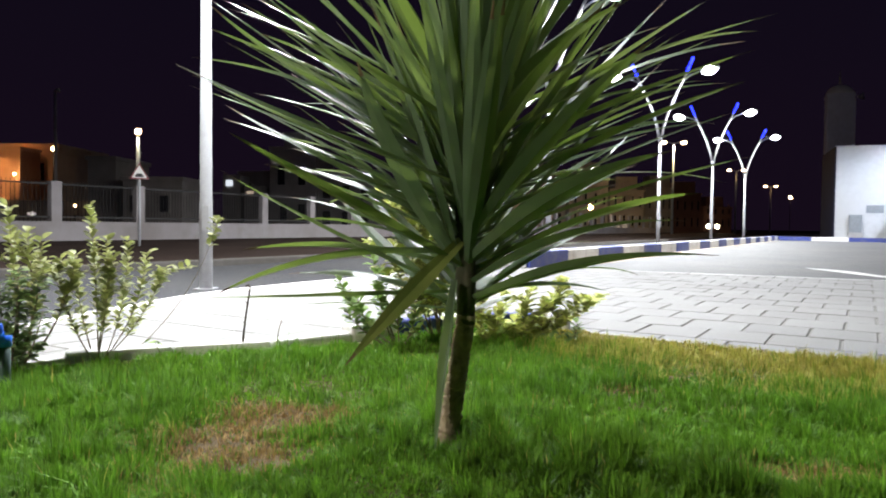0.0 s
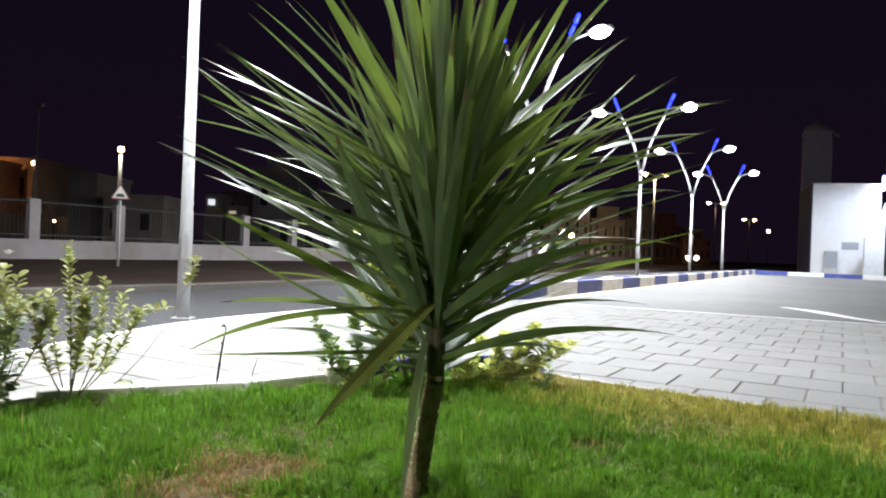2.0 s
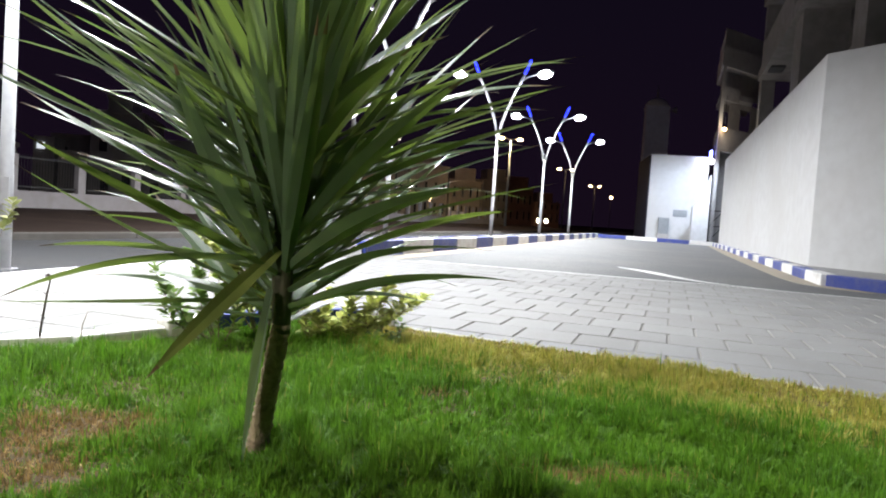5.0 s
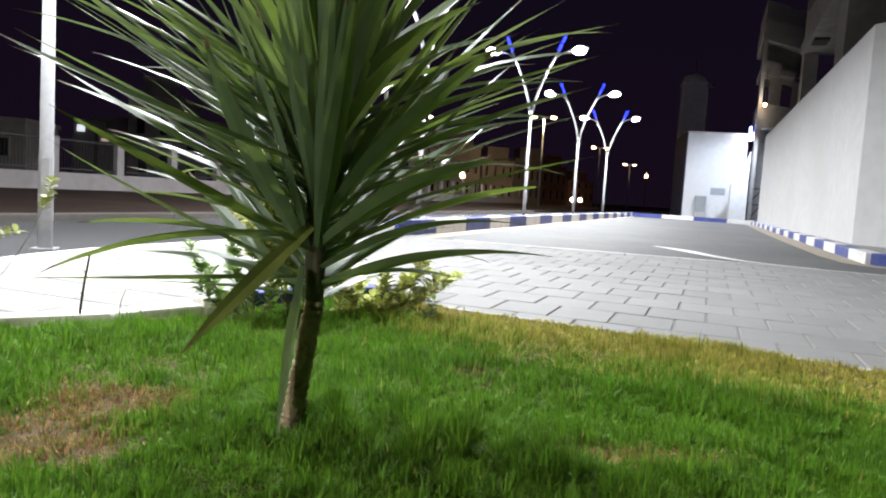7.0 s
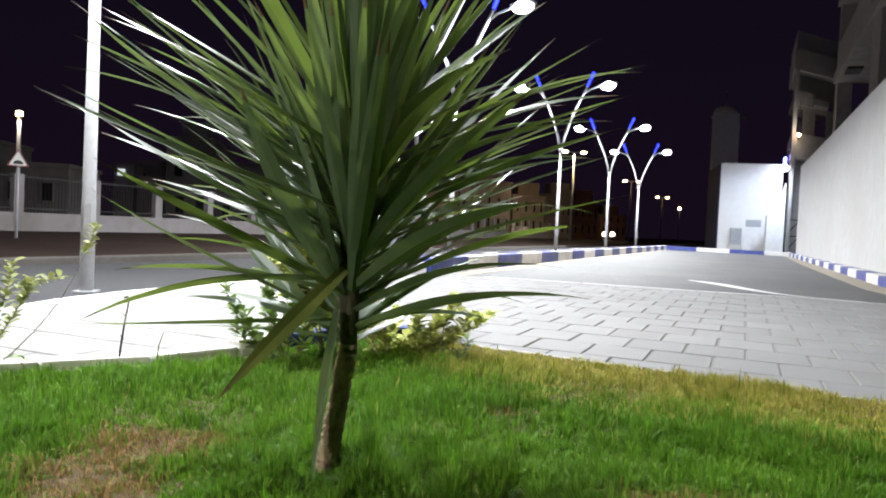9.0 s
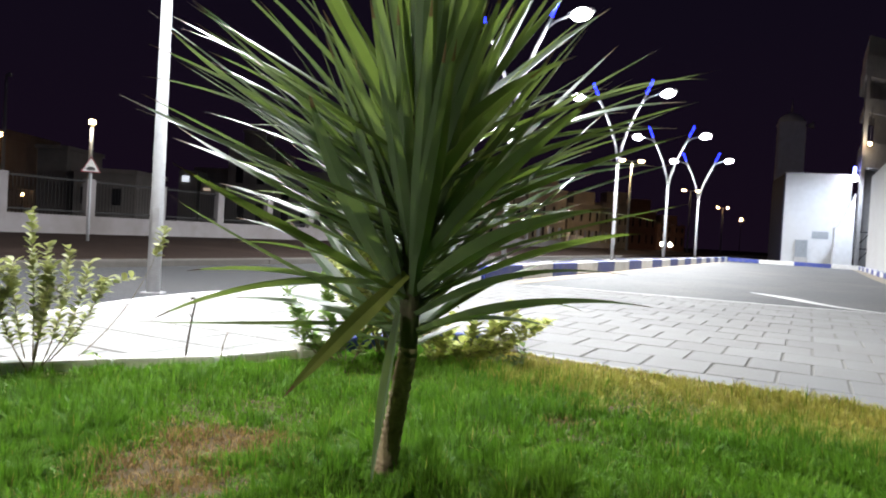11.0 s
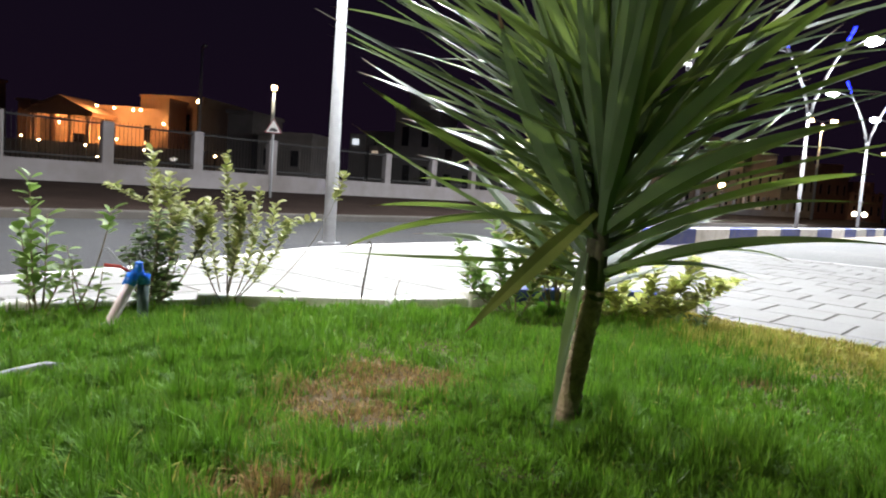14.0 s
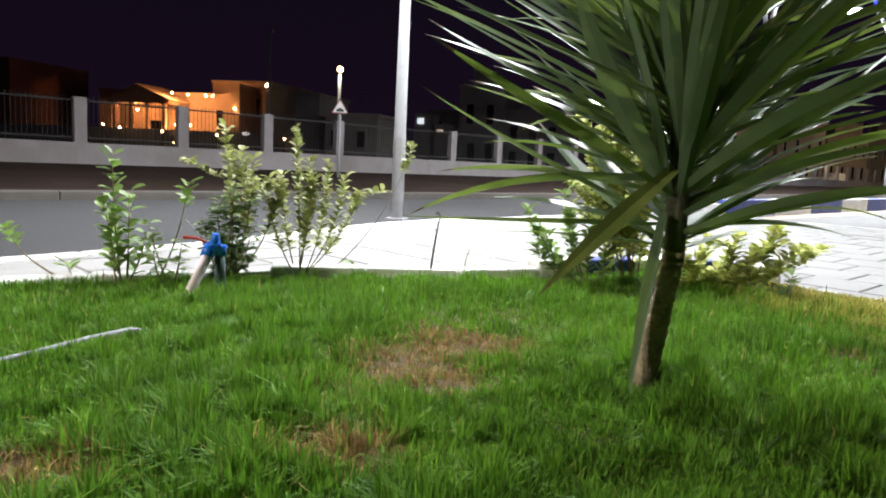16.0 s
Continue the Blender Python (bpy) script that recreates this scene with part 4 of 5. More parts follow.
part("border", triangle(0.47, 0.06, 0.02), SIGN_RED, sign, "red border plate")
part("face", triangle(0.38, 0.064, 0.02), SIGN_WHITE, sign)
bm = bmesh.new()
f, s, c = Vector((0.42, -0.907, 0)), Vector((0.907, 0.42, 0)), SP + Vector((0, 0, 1.86)) + Vector((0.42, -0.907, 0)) * 0.068
ps = [c + s * x + Vector((0, 0, z)) for x, z in [(-0.1, -0.02)] + [(0.1 * math.cos(a), 0.075 * math.sin(a)) for a in np.linspace(math.pi, 0, 12)] + [(0.1, -0.02)]]
bm.faces.new([bm.verts.new(p) for p in ps])
part("symbol", bm, SIGN_BLACK, sign, "black hump symbol")


# ---- white building, tower and gate at the end of the drive ----
def quad_slab(a, b, depth, z0, z1, mat, name, parent, label=""):
    """An upright block whose face runs from a to b and goes back by depth."""
    a, b = Vector((*a, 0)), Vector((*b, 0))
    d = (b - a).normalized()
    n = Vector((-d.y, d.x, 0)) * depth
    bm = bmesh.new()
    slab(bm, [(a.x, a.y), (b.x, b.y), (b.x + n.x, b.y + n.y), (a.x + n.x, a.y + n.y)], z1, z0)
    return part(name, bm, mat, parent, label)


GREY_BOX = material("grey_metal_box", (0.3, 0.32, 0.33), 0.5, metal=0.3, second=(0.22, 0.23, 0.24), scale=8)
kiosk = thing("white_building", (27.5, 46.8, 0), "plain white rendered building lit by a blue-white lamp", "building")
for nm, zz0, zz1, e in (("wall", -0.2, 6.2, 0.0), ("coping", 6.2, 6.3, 0.04)):
    bm = bmesh.new()
    slab(bm, [(25.85 - e, 47.38 - e), (29.7 + e, 46.0 - e), (33.3 + e, 52.0), (28.2 - e, 53.5)], zz1, zz0)
    part(nm, bm, WHITE_WALL, kiosk)
# added dark panel: paints the shade on the building's left side wall
SIDE_SHADE = material("navy_side_shade", (0.02, 0.022, 0.045), 0.6, second=(0.012, 0.014, 0.03), scale=2, bump=0.2, bump_scale=20, spec=0.15)
quad_slab((28.13, 53.52), (25.78, 47.4), 0.06, -0.2, 6.28, SIDE_SHADE, "side_cladding", kiosk, "dark navy panel standing in for shade on the side wall")
quad_slab((27.55, 46.72), (28.5, 46.38), 0.06, 1.85, 2.35, GREY_BOX, "plaque", kiosk, "grey rectangular plaque")
cab = thing("meter_cabinet", (26.9, 46.6, 0), "grey metal meter cabinet against the white building", "cabinet")
quad_slab((26.55, 46.9), (27.25, 46.65), 0.18, 0.55, 1.72, GREY_BOX, "body", cab)
quad_slab((26.63, 46.86), (27.17, 46.665), 0.04, 1.2, 1.62, GREY_BOX, "upper_door", cab)
quad_slab((26.63, 46.86), (27.17, 46.665), 0.04, 0.62, 1.1, GREY_BOX, "lower_door", cab)
quad_slab((26.5, 46.92), (27.3, 46.62), 0.3, -0.1, 0.55, CONCRETE, "plinth", cab)
wing = thing("wing_wall", (28.3, 44.7, 0), "low white wall with a curved top beside the gate", "wall", kind="structure")
bm = bmesh.new()
A, B = Vector((27.9, 44.75, 0)), Vector((29.0, 44.45, 0))
top = [(t, 2.6 + 2.3 * (1 - math.cos(t * 1.57))) for t in np.linspace(0, 1, 12)]
front = [bm.verts.new(A + (B - A) * t + Vector((0, 0, z))) for t, z in top]
back = [bm.verts.new(A + (B - A) * t + Vector((0.06, 0.25, z))) for t, z in top]
fb = [bm.verts.new(A + (B - A) * t + Vector((0, 0, -0.2))) for t, z in top]
bb = [bm.verts.new(A + (B - A) * t + Vector((0.06, 0.25, -0.2))) for t, z in top]
for i in range(11):
    bm.faces.new((fb[i], fb[i + 1], front[i + 1], front[i]))
    bm.faces.new((bb[i + 1], bb[i], back[i], back[i + 1]))
    bm.faces.new((front[i], front[i + 1], back[i + 1], back[i]))
bm.faces.new((fb[0], front[0], back[0], bb[0]))
bm.faces.new((fb[11], bb[11], back[11], front[11]))
part("panel", bm, WHITE_WALL, wing)
gate = thing("metal_gate", (29.4, 44.2, 0), "dark metal gate with diagonal braces", "gate")
GX, GY = Vector((29.05, 44.4, 0)), Vector((29.9, 44.1, 0))
for a, b in (((0, 0), (0, 2.4)), ((1, 0), (1, 2.4)), ((0, 0.15), (1, 0.15)), ((0, 1.3), (1, 1.3)), ((0, 2.4), (1, 2.4)), ((0, 0.15), (1, 1.3)), ((0, 1.3), (1, 2.4))):
    bm = bmesh.new()
    tube(bm, [GX.lerp(GY, a[0]) + Vector((0, 0, a[1])), GX.lerp(GY, b[0]) + Vector((0, 0, b[1]))], 0.035, 6)
    part("bar", bm, DARK_METAL, gate)

TOWER = material("tower_cladding", (0.52, 0.54, 0.66), 0.7, second=(0.4, 0.42, 0.52), scale=2, bump=0.3, bump_scale=8)
tower = thing("minaret", (38, 70, 0), "square grey tower with a small pale dome", "tower")
quad_slab((37.3, 70.35), (39.5, 69.45), 2.3, -0.2, 13.9, TOWER, "shaft", tower)
for k in range(8):
    a, b = Vector((37.3, 70.35, 0)), Vector((39.4, 69.49, 0))
    p = a.lerp(b, k / 7)
    q = p + (b - a).normalized() * 0.12
    quad_slab((p.x + 0.04, p.y - 0.1), (q.x + 0.04, q.y - 0.1), 0.1, -0.2, 13.6, TOWER, "rib", tower)
quad_slab((37.2, 70.3), (39.55, 69.35), 2.5, 13.9, 14.15, TOWER, "cornice", tower)
bm = bmesh.new()
bmesh.ops.create_uvsphere(bm, u_segments=20, v_segments=12, radius=1.28)
bmesh.ops.delete(bm, geom=[v for v in bm.verts if v.co.z < -0.05], context="VERTS")
bmesh.ops.scale(bm, vec=(1, 1, 0.8), verts=bm.verts)
bmesh.ops.translate(bm, vec=(38.85, 71.0, 14.15), verts=bm.verts)
part("dome", bm, WHITE_WALL, tower, "pale dome", True)
bm = bmesh.new()
tube(bm, [(38.85, 71.0, z) for z in (15.1, 15.45, 15.6, 15.85, 16.0, 16.6)], [0.07, 0.16, 0.06, 0.12, 0.05, 0.03], 8)
part("finial", bm, GREY_WALL, tower)
bm = bmesh.new()
tube(bm, [(39.7, 69.4, 13.7), (40.2, 69.1, 13.75)], [0.12, 0.4], 10)
part("loudspeaker", bm, GREY_BOX, tower)

wall_lamp = thing("wall_lamp", (29.5, 45.8, 6), "blue and white lamp at the corner of the white building, lit", "lamp")
bm = bmesh.new()
tube(bm, [(29.65, 46.05, 5.7), (29.45, 45.5, 6.0)], 0.05, 8)
part("bracket", bm, POLE_PAINT, wall_lamp)
bm = bmesh.new()
tube(bm, [(29.45, 45.5, 6.15), (29.48, 45.5, 6.75)], 0.09, 8)
part("light_strip", bm, glow("pale_blue_led", (0.12, 0.15, 1.0), 22), wall_lamp)
bm = bmesh.new()
bmesh.ops.create_uvsphere(bm, u_segments=12, v_segments=8, radius=0.22)
bmesh.ops.translate(bm, vec=(29.45, 45.45, 6.0), verts=bm.verts)
part("bulb", bm, HEAD_GLOW, wall_lamp)
sun_free_lamp("wall_lamp_light", (28.0, 42.6, 5.9), 640, 0.5, (0.7, 0.8, 1.0), (-0.1, 0.12, -1.0))


# ---- unfinished concrete building behind the white wall ----
concrete = thing("concrete_building", (24, 30, 0), "unfinished grey concrete building with open floors and columns", "building")
F0 = Vector((22.5, 28.9, 0))


def fx(s, o=0.0):
    p = F0 + D * s + N * o
    return (p.x, p.y)


def beam(s0, s1, o0, o1, z0, z1, name, mat=SHADED_CONCRETE, label=""):
    bm = bmesh.new()
    slab(bm, [fx(s0, o0), fx(s1, o0), fx(s1, o1), fx(s0, o1)], z1, z0)
    return part(name, bm, mat, concrete, label)


for z0, z1 in ((7.0, 7.5), (10.7, 11.3), (15.4, 16.0), (19.6, 20.2)):
    beam(-22, 13.0, -0.2 if z0 > 10 else 0.8, 9, z0, z1, "floor_slab")
for s0, s1, o1 in ((-21, -19.4, 1.6), (-14, -12.4, 1.6), (-2.5, -0.2, 1.8), (12.6, 13.4, 0.8)):
    beam(s0, s1, 0.0, o1, -0.2, 20.5, "column")
beam(-22, 13.2, 6.5, 6.8, -0.2, 20.2, "back_wall")
for s0, s1, z0, z1 in ((-0.1, 12.5, 11.3, 12.9), (-0.1, 12.5, 16.0, 17.2), (-12.3, -2.6, 16.0, 17.2)):
    beam(s0, s1, -0.1, 0.15, z0, z1, "parapet")
beam(-22, -2.6, 2.4, 2.7, 7.5, 10.7, "inner_wall")
beam(1.5, 12.4, 3.2, 3.5, 7.5, 10.7, "inner_wall")
# far wing, its face towards the drive
W0, W1 = Vector((28.9, 44.0, 0)), Vector((32.6, 45.6, 0))


def wing_block(t0, t1, depth, z0, z1, name, mat=CONCRETE, setback=0.0):
    a, b = W0.lerp(W1, t0), W0.lerp(W1, t1)
    n = D * setback
    bm = bmesh.new()
    k = D * depth
    slab(bm, [(a.x + n.x, a.y + n.y), (b.x + n.x, b.y + n.y), (b.x + n.x + k.x, b.y + n.y + k.y), (a.x + n.x + k.x, a.y + n.y + k.y)], z1, z0)
    return part(name, bm, mat, concrete)


wing_block(0.0, 1.3, 6, 6.6, 8.25, "balcony_front")
wing_block(-0.04, 1.3, 7, 12.45, 13.85, "roof_parapet")
wing_block(0.0, 1.3, 7, 13.85, 15.1, "roof_slab", setback=0.25)
wing_block(0.0, 1.0, 6, 10.4, 10.8, "floor_slab", setback=0.2)
wing_block(0.0, 0.1, 0.6, -0.2, 12.45, "column")
wing_block(1.16, 1.3, 0.6, -0.2, 12.45, "column")
wing_block(0.1, 0.55, 0.3, 10.15, 11.1, "lintel", setback=0.05)
for t0, t1, z0, z1 in ((0.0, 0.12, 8.25, 10.4), (0.3, 0.66, 8.25, 10.4), (1.0, 1.3, 8.25, 10.4), (0.0, 1.3, 10.8, 12.45), (0.12, 0.3, 10.15, 10.4), (0.66, 1.0, 10.05, 10.4), (0, 1.3, -0.2, 6.6)):
    wing_block(t0, t1, 0.25, z0, z1, "inner_wall", setback=1.5)
bm = bmesh.new()
p = W0 + Vector((0.3, -0.25, 8.05))
bmesh.ops.create_uvsphere(bm, u_segments=10, v_segments=8, radius=0.12)
bmesh.ops.translate(bm, vec=p, verts=bm.verts)
bulb = thing("hanging_bulb", p, "warm bare bulb hanging at the concrete balcony, lit", "lamp")
part("bulb", bm, WARM_GLOW, bulb)
bm = bmesh.new()
tube(bm, [p, p + Vector((0, 0, 2.3))], 0.015, 5)
part("cable", bm, DARK_METAL, bulb)
bl = bpy.data.lights.new("hanging_bulb_light", "POINT")
bl.energy, bl.color, bl.shadow_soft_size = 90, (1.0, 0.92, 0.82), 0.2
new("hanging_bulb_light", bl).location = p + Vector((-0.4, -0.6, 0.1))
bm = bmesh.new()
slab(bm, [fx(4.2, -0.4), fx(5.6, -0.4), fx(5.6, 0.3), fx(4.2, 0.3)], 9.8, 9.68)
part("scaffold_tray", bm, DARK_METAL, concrete)


# ---- villa and houses across the road ----
VILLA = material("villa_render", (0.5, 0.36, 0.24), 0.85, second=(0.42, 0.3, 0.2), scale=1.5, bump=0.2, third=(0.38, 0.27, 0.18), third_scale=0.4)
TAN = material("tan_render", (0.3, 0.24, 0.18), 0.9, second=(0.22, 0.175, 0.13), scale=1.2, bump=0.2, third=(0.2, 0.16, 0.12), third_scale=0.3)
GREY_HOUSE = material("grey_house_render", (0.27, 0.25, 0.24), 0.9, second=(0.2, 0.19, 0.18), scale=1.2, bump=0.2, third=(0.17, 0.16, 0.155), third_scale=0.3)
BRICK_RED = material("red_brown_render", (0.2, 0.085, 0.05), 0.9, second=(0.14, 0.06, 0.04), scale=1.2)
DARK_GLASS = material("dark_window_glass", (0.012, 0.013, 0.016), 0.12, second=(0.02, 0.02, 0.022), scale=1)
COOL_PANE = glow("lit_cool_window", (0.85, 0.92, 1.0), 0.8)
WARM_PANE = glow("lit_warm_window", (1.0, 0.8, 0.6), 0.35)


def at_ratio(k, y):
    return (k * y, y)


def house_block(parent, a, b, depth, z1, mat, windows=(), name="wall"):
    """A block with its face from a to b, and windows as (from, to, sill, head) along it."""
    w = quad_slab(a, b, depth, -0.3, z1, mat, name, parent)
    quad_slab((a[0] - 0.1, a[1] - 0.15), (b[0] + 0.1, b[1] - 0.15), depth + 0.3, z1, z1 + 0.25, mat, "coping", parent)
    A, B = Vector((*a, 0)), Vector((*b, 0))
    for t0, t1, s, h in windows:
        p, q = A.lerp(B, t0), A.lerp(B, t1)
        n = Vector((-(B - A).y, (B - A).x, 0)).normalized()
        fr = quad_slab((p.x - n.x * 0.08, p.y - n.y * 0.08), (q.x - n.x * 0.08, q.y - n.y * 0.08), 0.1, s, h, mat, "window_frame", parent)
        e = (B - A).normalized() * 0.1
        quad_slab((p.x + e.x - n.x * 0.1, p.y + e.y - n.y * 0.1), (q.x - e.x - n.x * 0.1, q.y - e.y - n.y * 0.1), 0.06, s + 0.1, h - 0.1, DARK_GLASS, "pane", fr)
    return w


Y = 60
villa = thing("villa", (-43, Y, 0), "warm-lit villa with a gabled porch and pale columns", "house")
house_block(villa, at_ratio(-0.875, Y), at_ratio(-0.852, Y), 4, 6.0, VILLA, name="corner_tower")
house_block(villa, at_ratio(-0.76, Y + 1.5), at_ratio(-0.618, Y + 1.5), 9, 5.9, VILLA, ((0.12, 0.22, 2.3, 4.6), (0.32, 0.42, 2.3, 4.6), (0.75, 0.85, 2.3, 4.6)))
house_block(villa, at_ratio(-0.66, Y + 4), at_ratio(-0.556, Y + 4), 9, 7.4, VILLA, ((0.7, 0.82, 4.2, 6.0),))
house_block(villa, at_ratio(-0.628, Y - 0.2), at_ratio(-0.612, Y - 0.2), 3, 6.7, VILLA, name="pier")
house_block(villa, at_ratio(-0.572, Y - 0.2), at_ratio(-0.558, Y - 0.2), 3, 6.4, VILLA, name="pier")
gx0, gx1 = at_ratio(-0.848, Y - 1.5)[0], at_ratio(-0.745, Y - 1.5)[0]
gy = Y - 1.5
house_block(villa, (gx0 + 0.3, gy + 2.4), (gx1 - 0.3, gy + 2.4), 4, 4.8, VILLA, ((0.35, 0.65, 0.2, 3.4),), name="porch_wall")
for k in range(4):
    x = gx0 + 0.25 + (gx1 - gx0 - 0.5) * k / 3
    bm = bmesh.new()
    tube(bm, [(x, gy, -0.2), (x, gy, 0.2), (x, gy, 4.5), (x, gy, 4.8)], [0.32, 0.24, 0.2, 0.3], 12)
    part("porch_column", bm, VILLA, villa)
bm = bmesh.new()
for y0, m in ((gy - 0.3, 0),):
    pr = [(gx0 - 0.4, 4.8), (gx1 + 0.4, 4.8), (gx1 + 0.4, 5.05), ((gx0 + gx1) / 2, 6.35), (gx0 - 0.4, 5.05)]
    f0 = [bm.verts.new((x, y0, z)) for x, z in pr]
    f1 = [bm.verts.new((x, y0 + 4, z)) for x, z in pr]
    bm.faces.new(f0), bm.faces.new(f1[::-1])
    for i in range(5):
        bm.faces.new((f0[i], f1[i], f1[(i + 1) % 5], f0[(i + 1) % 5]))
bmesh.ops.recalc_face_normals(bm, faces=bm.faces)
part("gable", bm, VILLA, villa)
for sgn in (-1, 1):
    bm = bmesh.new()
    xm = (gx0 + gx1) / 2
    xe = gx0 - 0.6 if sgn < 0 else gx1 + 0.6
    ps = [(xm, 6.45), (xe, 4.98), (xe, 5.13), (xm, 6.6)]
    a0 = [bm.verts.new((x, gy - 0.5, z)) for x, z in ps]
    a1 = [bm.verts.new((x, gy + 4, z)) for x, z in ps]
    bm.faces.new(a0), bm.faces.new(a1[::-1])
    for i in range(4):
        bm.faces.new((a0[i], a1[i], a1[(i + 1) % 4], a0[(i + 1) % 4]))
    bmesh.ops.recalc_face_normals(bm, faces=bm.faces)
    part("roof", bm, VILLA, villa)


def glow_ball(p, radius, mat, name, label, watts=0, colour=(1, 0.42, 0.15), post=0.0):
    ob = thing(name, p, label, "lamp")
    bm = bmesh.new()
    bmesh.ops.create_uvsphere(bm, u_segments=10, v_segments=8, radius=radius)
    bmesh.ops.translate(bm, vec=p, verts=bm.verts)
    part("globe", bm, mat, ob)
    if post:
        bm = bmesh.new()
        tube(bm, [Vector(p) - Vector((0, 0, post)), Vector(p) - Vector((0, 0, radius * 0.8))], [0.07, 0.05], 8)
        part("post", bm, DARK_METAL, ob)
    if watts:
        data = bpy.data.lights.new(name + "_light", "POINT")
        data.energy, data.color, data.shadow_soft_size = watts, colour, 0.15
        new(name + "_light", data).location = Vector(p) + Vector((0, -0.35, 0))
    return ob


for k, z, w in ((-0.735, 5.9, 170), (-0.705, 5.75, 260), (-0.672, 5.7, 200), (-0.66, 5.7, 0), (-0.8, 4.2, 220), (-0.728, 2.9, 260), (-0.7, 2.9, 120), (-0.62, 4.6, 50)):
    x, y = at_ratio(k, Y - 0.6)
    glow_ball((x, y, z), 0.1, WARM_GLOW, "villa_lamp", "small warm wall lamp on the villa, lit", w)
for k, z in ((-0.868, 2.35), (-0.836, 2.1), (-0.753, 1.95), (-0.732, 1.1), (-0.652, 1.85), (-0.533, 1.75)):
    x, y = at_ratio(k, 49.5)
    glow_ball((x, y, z), 0.085, WARM_GLOW, "garden_lamp", "small warm garden lamp on a post, lit", 0, post=z + 0.2)
# dark garden wall before the villa
garden_wall = thing("garden_wall", (-36, 50, 0), "long dark garden wall in front of the villa", "wall", kind="structure")
quad_slab(at_ratio(-1.3, 51), at_ratio(-0.42, 51), 0.3, -0.3, 2.15, GREY_HOUSE, "panel", garden_wall)
# pale sheds and dim houses
shed = thing("shed", (-19, 45, 0), "pale block shed behind the yard wall", "shed")
house_block(shed, at_ratio(-0.515, 45), at_ratio(-0.475, 45), 5, 4.6, GREY_HOUSE)
house_block(shed, at_ratio(-0.465, 43), at_ratio(-0.38, 43), 5, 3.2, GREY_HOUSE, ((0.1, 0.3, 1.2, 2.4), (0.6, 0.8, 1.2, 2.4)))
left_house = thing("dark_house", (-60, 55, 0), "unlit house beyond the yard railings", "house")
house_block(left_house, at_ratio(-1.35, 55), at_ratio(-1.06, 55), 10, 8.2, BRICK_RED, ((0.2, 0.3, 2, 4), (0.6, 0.7, 2, 4)))
tall_house = thing("grey_house", (-15, 68, 0), "dim grey two-storey house with a roof terrace", "house")
house_block(tall_house, at_ratio(-0.30, 68), at_ratio(-0.255, 67), 10, 5.4, GREY_HOUSE, ((0.2, 0.45, 3.2, 4.6), (0.6, 0.85, 0.8, 2.4)))
house_block(tall_house, at_ratio(-0.255, 66), at_ratio(-0.19, 66), 10, 7.6, GREY_HOUSE, ((0.15, 0.35, 4.2, 6.2), (0.6, 0.8, 4.2, 6.2), (0.2, 0.4, 0.8, 2.6), (0.6, 0.8, 0.8, 2.6)))
house_block(tall_house, at_ratio(-0.19, 67), at_ratio(-0.10, 67), 10, 5.6, GREY_HOUSE, ((0.1, 0.25, 2.9, 4.4), (0.4, 0.55, 2.9, 4.4), (0.7, 0.85, 2.9, 4.4), (0.1, 0.25, 0.4, 2), (0.4, 0.55, 0.4, 2), (0.7, 0.85, 0.4, 2)))
house_block(tall_house, at_ratio(-0.235, 68), at_ratio(-0.205, 68), 4, 9.2, GREY_HOUSE, name="stair_tower")
for k, z0, z1, dk in ((-0.318, 4.05, 4.6, 0.012), (-0.288, 3.35, 3.6, 0.01)):
    bm = bmesh.new()
    x, y = at_ratio(k, 64.5)
    slab(bm, [(x, y), (x + 0.6, y), (x + 0.6, y + 0.1), (x, y + 0.1)], z1, z0)
    wbox = thing("lit_window_bay", (x, y, 0), "small lit window bay on a dim house", "window")
    part("pane", bm, COOL_PANE if k < -0.3 else WARM_PANE, wbox)
    quad_slab((x - 0.3, y + 0.12), (x + 1.3, y + 0.12), 4, -0.3, z1 + 0.5, GREY_HOUSE, "wall", wbox)

# row of low tan houses along the road
row_specs = ((-0.02, 0.075, 62, 4.4, GREY_HOUSE), (0.085, 0.165, 66, 5.6, TAN), (0.17, 0.225, 70, 5.6, TAN), (0.228, 0.275, 76, 4.6, TAN), (0.278, 0.315, 82, 5.2, TAN), (0.317, 0.356, 88, 4.9, BRICK_RED), (0.36, 0.40, 96, 3.4, BRICK_RED))
for k0, k1, y, z, mat in row_specs:
    ob = thing("row_house", ((k0 + k1) / 2 * y, y, 0), "low two-storey house with narrow windows, dimly lit", "house", "row of houses beyond the road")
    a, b = at_ratio(k0, y), at_ratio(k1, y + 2)
    wins = [(t, t + 0.09, s, s + 1.3) for t in (0.1, 0.36, 0.62, 0.84) for s in (0.8, 2.9 if z > 4.5 else 2.6)]
    house_block(ob, a, b, 8, z, mat, wins)
    quad_slab((a[0] + 1, a[1] + 2), (a[0] + 3.4, a[1] + 2), 3, z, z + 1.7, mat, "stair_tower", ob)
    quad_slab((b[0] - 2.2, b[1] + 1), (b[0] - 0.8, b[1] + 1), 1.6, z, z + 0.9, mat, "water_tank", ob)
glow_ball((0.2 * 62, 62, 2.45), 0.24, WARM_GLOW, "house_lamp", "warm globe lamp before the row of houses, lit", 300, (1.0, 0.72, 0.45), post=2.6)
for k in (0.368, 0.380):
    glow_ball((k * 92, 92, 0.95), 0.3, glow("shop_lamp_" + "a", (1.0, 0.85, 0.6), 12), "yard_lamp", "warm low lamp far down the road, lit", 0, post=1.1)
